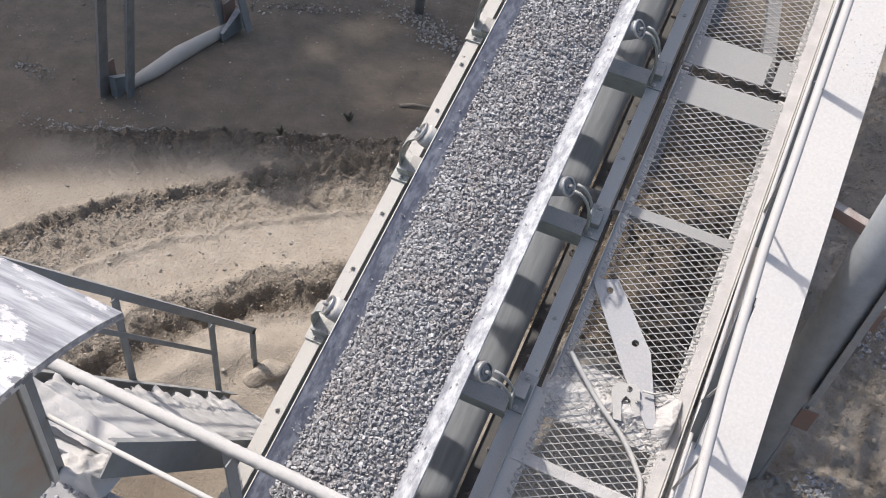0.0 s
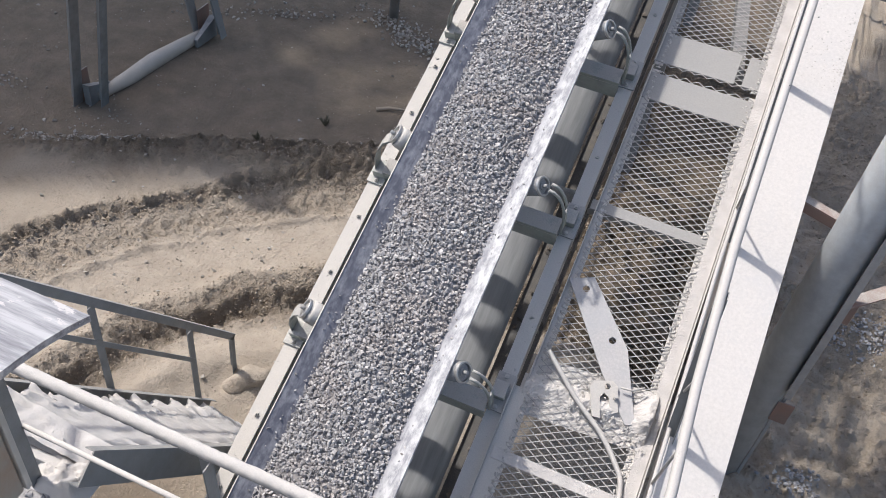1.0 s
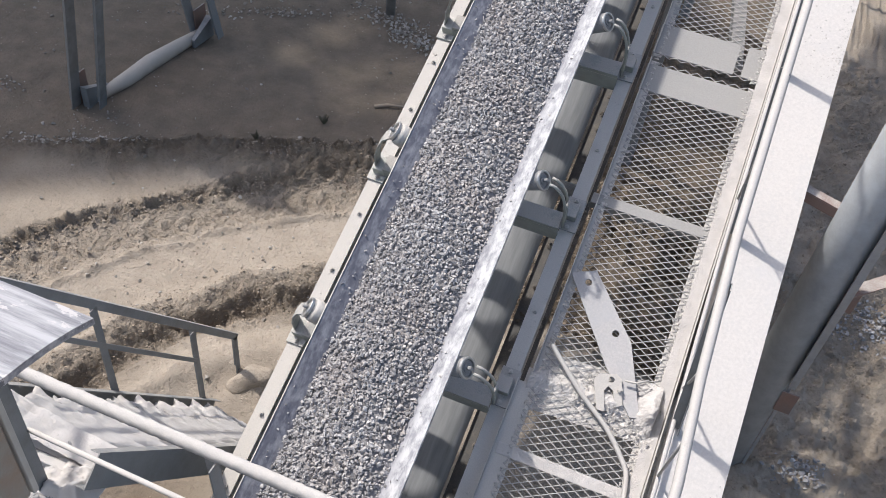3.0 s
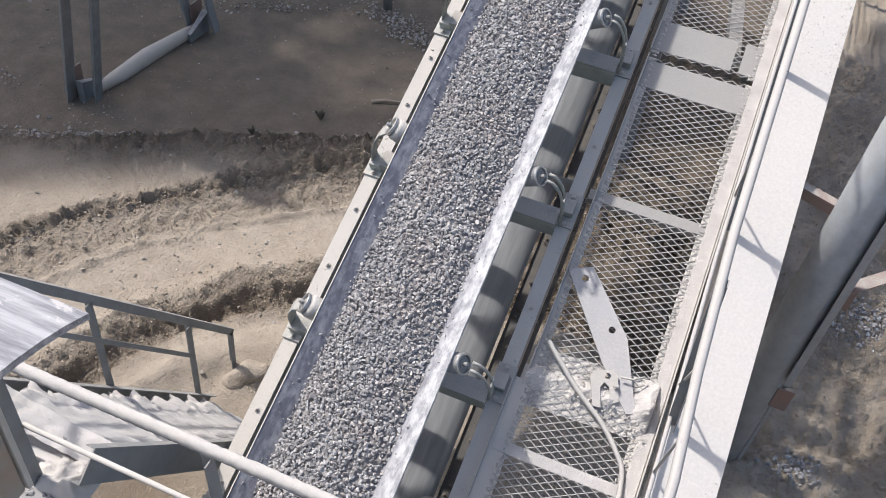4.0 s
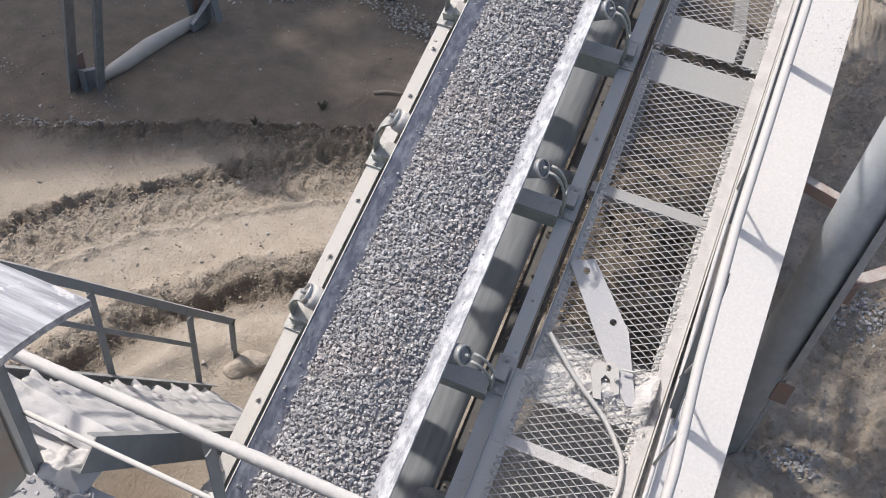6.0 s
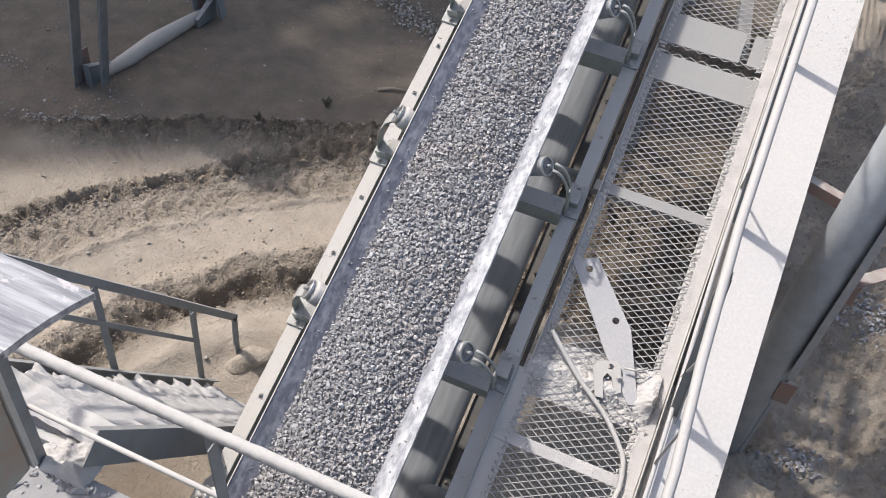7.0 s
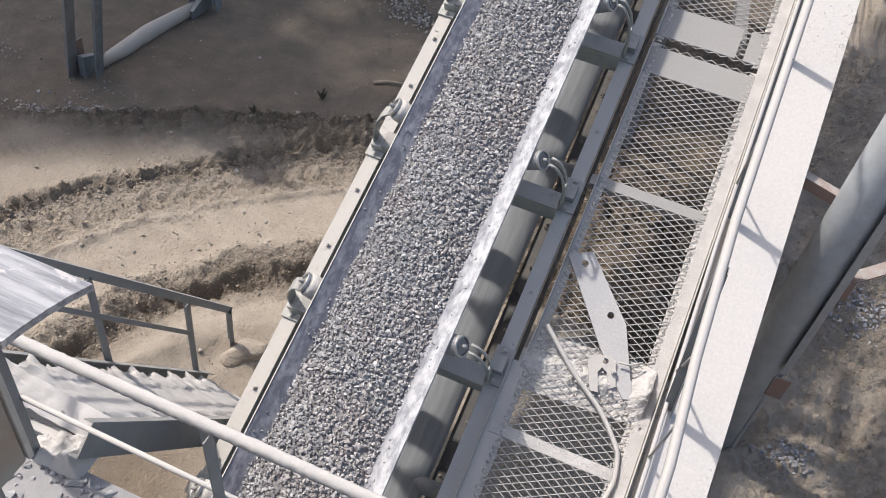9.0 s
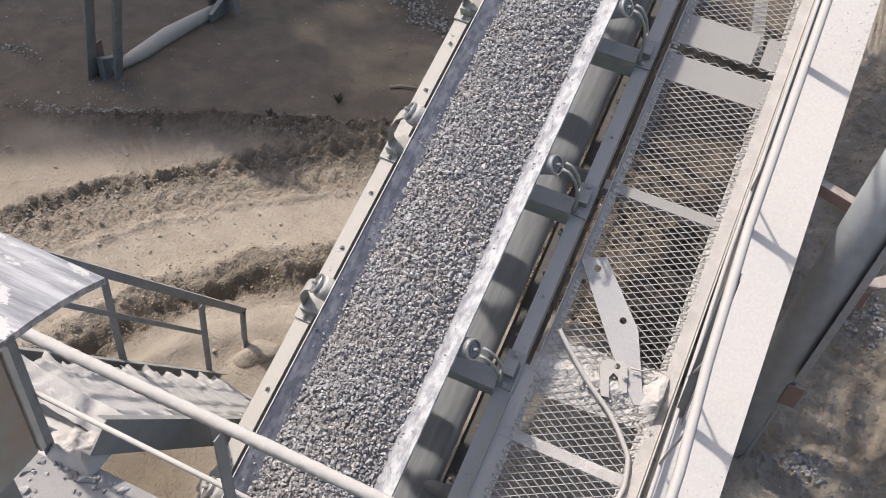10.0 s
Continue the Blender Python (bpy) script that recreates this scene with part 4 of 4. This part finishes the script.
# ---- machine hood close to the camera ----
def make_hood():
    hood = empty("machine_hood", pose(-0.89, 0.3, 2.06), "dusted sheet-metal machine hood with worn paint", "machine")
    bm = bmesh.new()
    ys = np.linspace(-0.62, 0.352, 22)
    rings = []
    for y in ys:
        k = (0.352 - y)
        z = 2.385 + 0.045 * math.sin(math.pi * min(1.0, k / 0.55)) - 0.02 * math.exp(-k * 12) - 0.10 * max(0, k - 0.3) ** 2
        rings.append([(x, y, z + dz) for x, dz in ((0.18, 0.0), (-1.2, 0.0), (-1.2, -0.02), (0.165, -0.02), (0.18, -0.014))])
    vs = [[bm.verts.new(p) for p in r] for r in rings]
    for a, b in zip(vs, vs[1:]):
        for i in range(5):
            bm.faces.new((a[i], a[(i + 1) % 5], b[(i + 1) % 5], b[i]))
    bm.faces.new(vs[0])
    bm.faces.new(vs[-1][::-1])
    bmesh.ops.recalc_face_normals(bm, faces=bm.faces)
    part("cover_sheet", bm, HOOD, hood, "rubbed pale paint over dark metal")
    bm = bmesh.new()
    box(bm, -1.1, 0.0, -0.6, 0.26, 1.85, 2.36, None, 0.006)
    part("side_panel", bm, PANEL, hood, "stained olive panel")
    bm = bmesh.new()
    box(bm, -0.012, 0.004, 0.262, 0.275, 1.85, 2.35, None, 0.002)
    part("edge_strip", bm, CREAM, hood)
    bm = bmesh.new()
    box(bm, -1.05, -0.1, -0.55, 0.25, 0.0, 1.85, None, 0.006)
    part("pedestal", bm, STEEL, hood)
    return hood


k = Nodes("worn_hood_paint")
_v = k.coords((0.12, 1, 1))
_w = k.coords((0.6, 1, 1))
_st = k.noise(_v, 42.0, 5, 0.65)
_fl = k.noise(_w, 15.0, 7, 0.68)
_bg = k.noise(_w, 3.2, 3, 0.5)
_c = k.mix(k.ramp(_st, [(0.36, 0.0), (0.62, 1.0)]), (0.19, 0.19, 0.21), (0.47, 0.465, 0.48))
_tc = k.n("ShaderNodeTexCoord")
_sp = k.n("ShaderNodeSeparateXYZ")
k.link(_tc.outputs["Object"], _sp.inputs[0])
_rub = k.n("ShaderNodeMapRange")
_rub.inputs[1].default_value, _rub.inputs[2].default_value = 0.32, 0.16
_rub.inputs[3].default_value, _rub.inputs[4].default_value = -0.13, 0.07
k.link(_sp.outputs[1], _rub.inputs[0])
_m = k.math('ADD', k.math('ADD', _fl, _rub.outputs[0]), k.math('MULTIPLY', k.math('SUBTRACT', _bg, 0.5), 0.6))
_c = k.mix(k.ramp(_m, [(0.49, 0.0), (0.515, 1.0)]), _c, (0.56, 0.535, 0.53))
_c = k.mix(k.ramp(_m, [(0.585, 0.0), (0.61, 1.0)]), _c, (0.17, 0.17, 0.185))
HOOD = k.done(_c, 0.6, k.math('ADD', _fl, k.math('MULTIPLY', _st, 0.4)), 0.4, 0.004)
PANEL = dusty("olive_panel_paint", (0.30, 0.335, 0.32), (0.30, 0.21, 0.15), 0.6, 1.0, scale=5.0)
make_hood()


# ---- trestle tower with a storage bin ----
SILL = dusty("dust_buried_sill", (0.50, 0.45, 0.39), (0.36, 0.32, 0.275), 0.3, 0.7, rough=0.9, dust=(0.62, 0.57, 0.50), scale=8)


def make_tower():
    tw = empty("bin_tower", pose(-5.53, 6.6, 0), "grey steel trestle tower carrying a deck and bin", "tower")
    # two splayed legs, each of two angles with a foot plate
    for x, y, tx, ty in ((-0.10, -0.88, 0.32, -0.80), (0.18, 0.86, -0.30, 0.70)):
        bm = bmesh.new()
        angle_bar(bm, (x - 0.07, y - 0.03, 0), (tx - 0.07, ty - 0.03, 3.0), 0.13, 0.010, (0, 1, 0))
        leg = part("leg", bm, DARK, tw)
        bm = bmesh.new()
        angle_bar(bm, (x + 0.21, y + 0.03, 0.05), (tx + 0.21, ty + 0.03, 3.0), 0.11, 0.009, (0, 1, 0))
        part("leg_angle", bm, STEEL, leg)
        bm = bmesh.new()
        box(bm, x - 0.085, x - 0.07, y - 0.1, y + 0.12, 0, 0.34, None, 0.003)
        part("foot_plate", bm, RUST, leg)
        bm = bmesh.new()
        toward = 1 if y < 0 else -1
        box(bm, x - 0.02, x + 0.06, min(y - 0.05 * toward, y + 0.30 * toward), max(y - 0.05 * toward, y + 0.30 * toward), 0.0, 0.24, None, 0.0)
        for v in bm.verts:
            if (v.co.y - y) * toward > 0.2:
                v.co.z *= 0.4
                v.co.x += 0.02 if v.co.x < x + 0.02 else -0.02
        part("foot_gusset", bm, STEEL, leg)
    bm = bmesh.new()
    tube(bm, [(-0.06, -0.80, 0.04), (0.0, -0.4, 0.05), (0.03, 0, 0.06), (0.08, 0.45, 0.05), (0.15, 0.80, 0.05)], [0.05, 0.075, 0.085, 0.075, 0.06], 18)
    roughen(bm, 0.015, 7.0)
    part("sill", bm, SILL, tw, "sill beam buried under pale dust")
    bm = bmesh.new()
    box(bm, -0.1, 0.14, -0.75, 0.75, 3.0, 3.2, None, 0.004)
    part("head_beam", bm, STEEL, tw)
    return tw


make_tower()


# ---- plant gallery overhead, whose shade falls on the yard ----
def make_gallery():
    ga = empty("plant_gallery", pose(-8.93, 7.58, 0, 0, 0, 34), "high open steel plant gallery on tall legs", "gallery")
    xs = (-5.5, -0.62, -0.28, -0.15, 0.2, 0.5, 1.0, 5.2)
    ys = (0, 0.95, 2.05, 2.12, 2.36, 2.5, 2.74, 2.78, 2.95, 9.0)
    holes = {(3, 1), (4, 1), (5, 1), (1, 3), (3, 5), (4, 7)}
    for i in range(7):
        for j in range(9):
            if (i, j) in holes:
                continue
            bm = bmesh.new()
            box(bm, xs[i], xs[i + 1], ys[j], ys[j + 1], 9.0, 9.1)
            part("deck_plate", bm, STEEL, ga)
    lattice = [((-0.15, 0.95), (1.0, 2.05)), ((-0.15, 2.05), (1.0, 0.95)), ((0.42, 0.95), (0.42, 2.05)), ((-0.15, 1.5), (1.0, 1.5))]
    lattice += [((-0.15, 1.02 + 0.30 * k), (1.0, 1.02 + 0.30 * k)) for k in range(4)]
    for a, b in lattice:
        bm = bmesh.new()
        bar(bm, (*a, 9.04), (*b, 9.04), 0.09, 0.07)
        part("lattice_bar", bm, STEEL, ga)
    for x, y in ((-5.3, 1.0), (-5.3, 8.8), (4.0, 8.8), (-0.6, 8.8)):
        bm = bmesh.new()
        box(bm, x - 0.12, x + 0.12, y - 0.12, y + 0.12, 0, 8.99, None, 0.005)
        part("leg", bm, STEEL, ga)
    return ga


make_gallery()


def make_small_things():
    # pipe post standing in the yard
    bm = bmesh.new()
    tube(bm, [(0, 0, -0.1), (0, 0, 2.6)], 0.06, 16)
    ob = part("pipe_post", bm, DARK)
    ob.matrix_world = pose(-3.74, 9.06, 0)
    tagged(ob, "dark steel pipe post beside a pebble heap", "post")
    # twig in the mud
    bm = bmesh.new()
    tube(bm, [(0, 0, 0.012), (0.12, 0.07, 0.03), (0.26, 0.11, 0.035), (0.42, 0.2, 0.02)], [0.022, 0.02, 0.014, 0.006], 8)
    roughen(bm, 0.01, 12.0)
    ob = part("twig", bm, CLOD)
    ob.matrix_world = pose(-3.06, 7.14, ground_at(-3.06, 7.14)[0])
    tagged(ob, "muddy twig lying on damp sand", "twig")
    # weed
    rnd = random.Random(3)
    for x, y in ((-3.4, 6.62), (-3.83, 6.0)):
        bm = bmesh.new()
        for i in range(26):
            a, l, t = rnd.uniform(0, 6.28), rnd.uniform(0.04, 0.10), rnd.uniform(0.3, 0.9)
            c, sn = math.cos(a), math.sin(a)
            b0, tip = Vector((c * 0.015, sn * 0.015, 0)), Vector((c * l * t, sn * l * t, l))
            side = Vector((-sn, c, 0)) * 0.006
            mid = (b0 + tip) / 2 + Vector((0, 0, 0.015))
            vs = [bm.verts.new(q) for q in (b0 - side, b0 + side, mid + side, tip, mid - side)]
            bm.faces.new(vs)
        ob = part("weed", bm, WEED)
        ob.matrix_world = pose(x, y, ground_at(x, y)[0])
        tagged(ob, "small dusty green weed in the sand", "plant", "weeds in the yard")
    # low frame far behind the walkway
    fr = empty("low_barrier", pose(2.3, 12.9, 0), "low dark steel barrier on the sand", "barrier")
    for i in range(3):
        bm = bmesh.new()
        bar(bm, (0.9 * i - 0.5, 0, -0.05), (0.9 * i - 0.5, 0, 0.55), 0.05, 0.05)
        part("post", bm, DARK, fr)
    for z in (0.28, 0.55):
        bm = bmesh.new()
        bar(bm, (-0.6, 0, z), (1.5, 0, z), 0.05, 0.04)
        part("rail", bm, DARK, fr)


k = Nodes("weed_leaf")
_v = k.coords()
_a = k.noise(_v, 40.0, 3, 0.6)
WEED = k.done(k.mix(_a, (0.11, 0.11, 0.07), (0.20, 0.185, 0.13)), 0.8)
make_small_things()


def make_boulder():
    bm = bmesh.new()
    bmesh.ops.create_icosphere(bm, subdivisions=4, radius=1.0)
    for v in bm.verts:
        q = v.co * 1.3
        v.co = Vector((v.co.x * 0.21, v.co.y * 0.15, v.co.z * 0.12)) * (1 + 0.45 * noise.noise(q) + 0.06 * noise.noise(q * 4))
    ob = part("boulder", bm, GROUND, None, "", True)
    ob.matrix_world = pose(-2.30, 3.40, 0.07, 8, -6, 30)
    tagged(ob, "rounded sand-coloured boulder at the foot of the stairs", "boulder")


make_boulder()


def motions():
    for ob, s in LOADS:
        walk(ob, [(t * 0.5, along(s + SPEED * t * 0.5)) for t in range(21)])


motions()
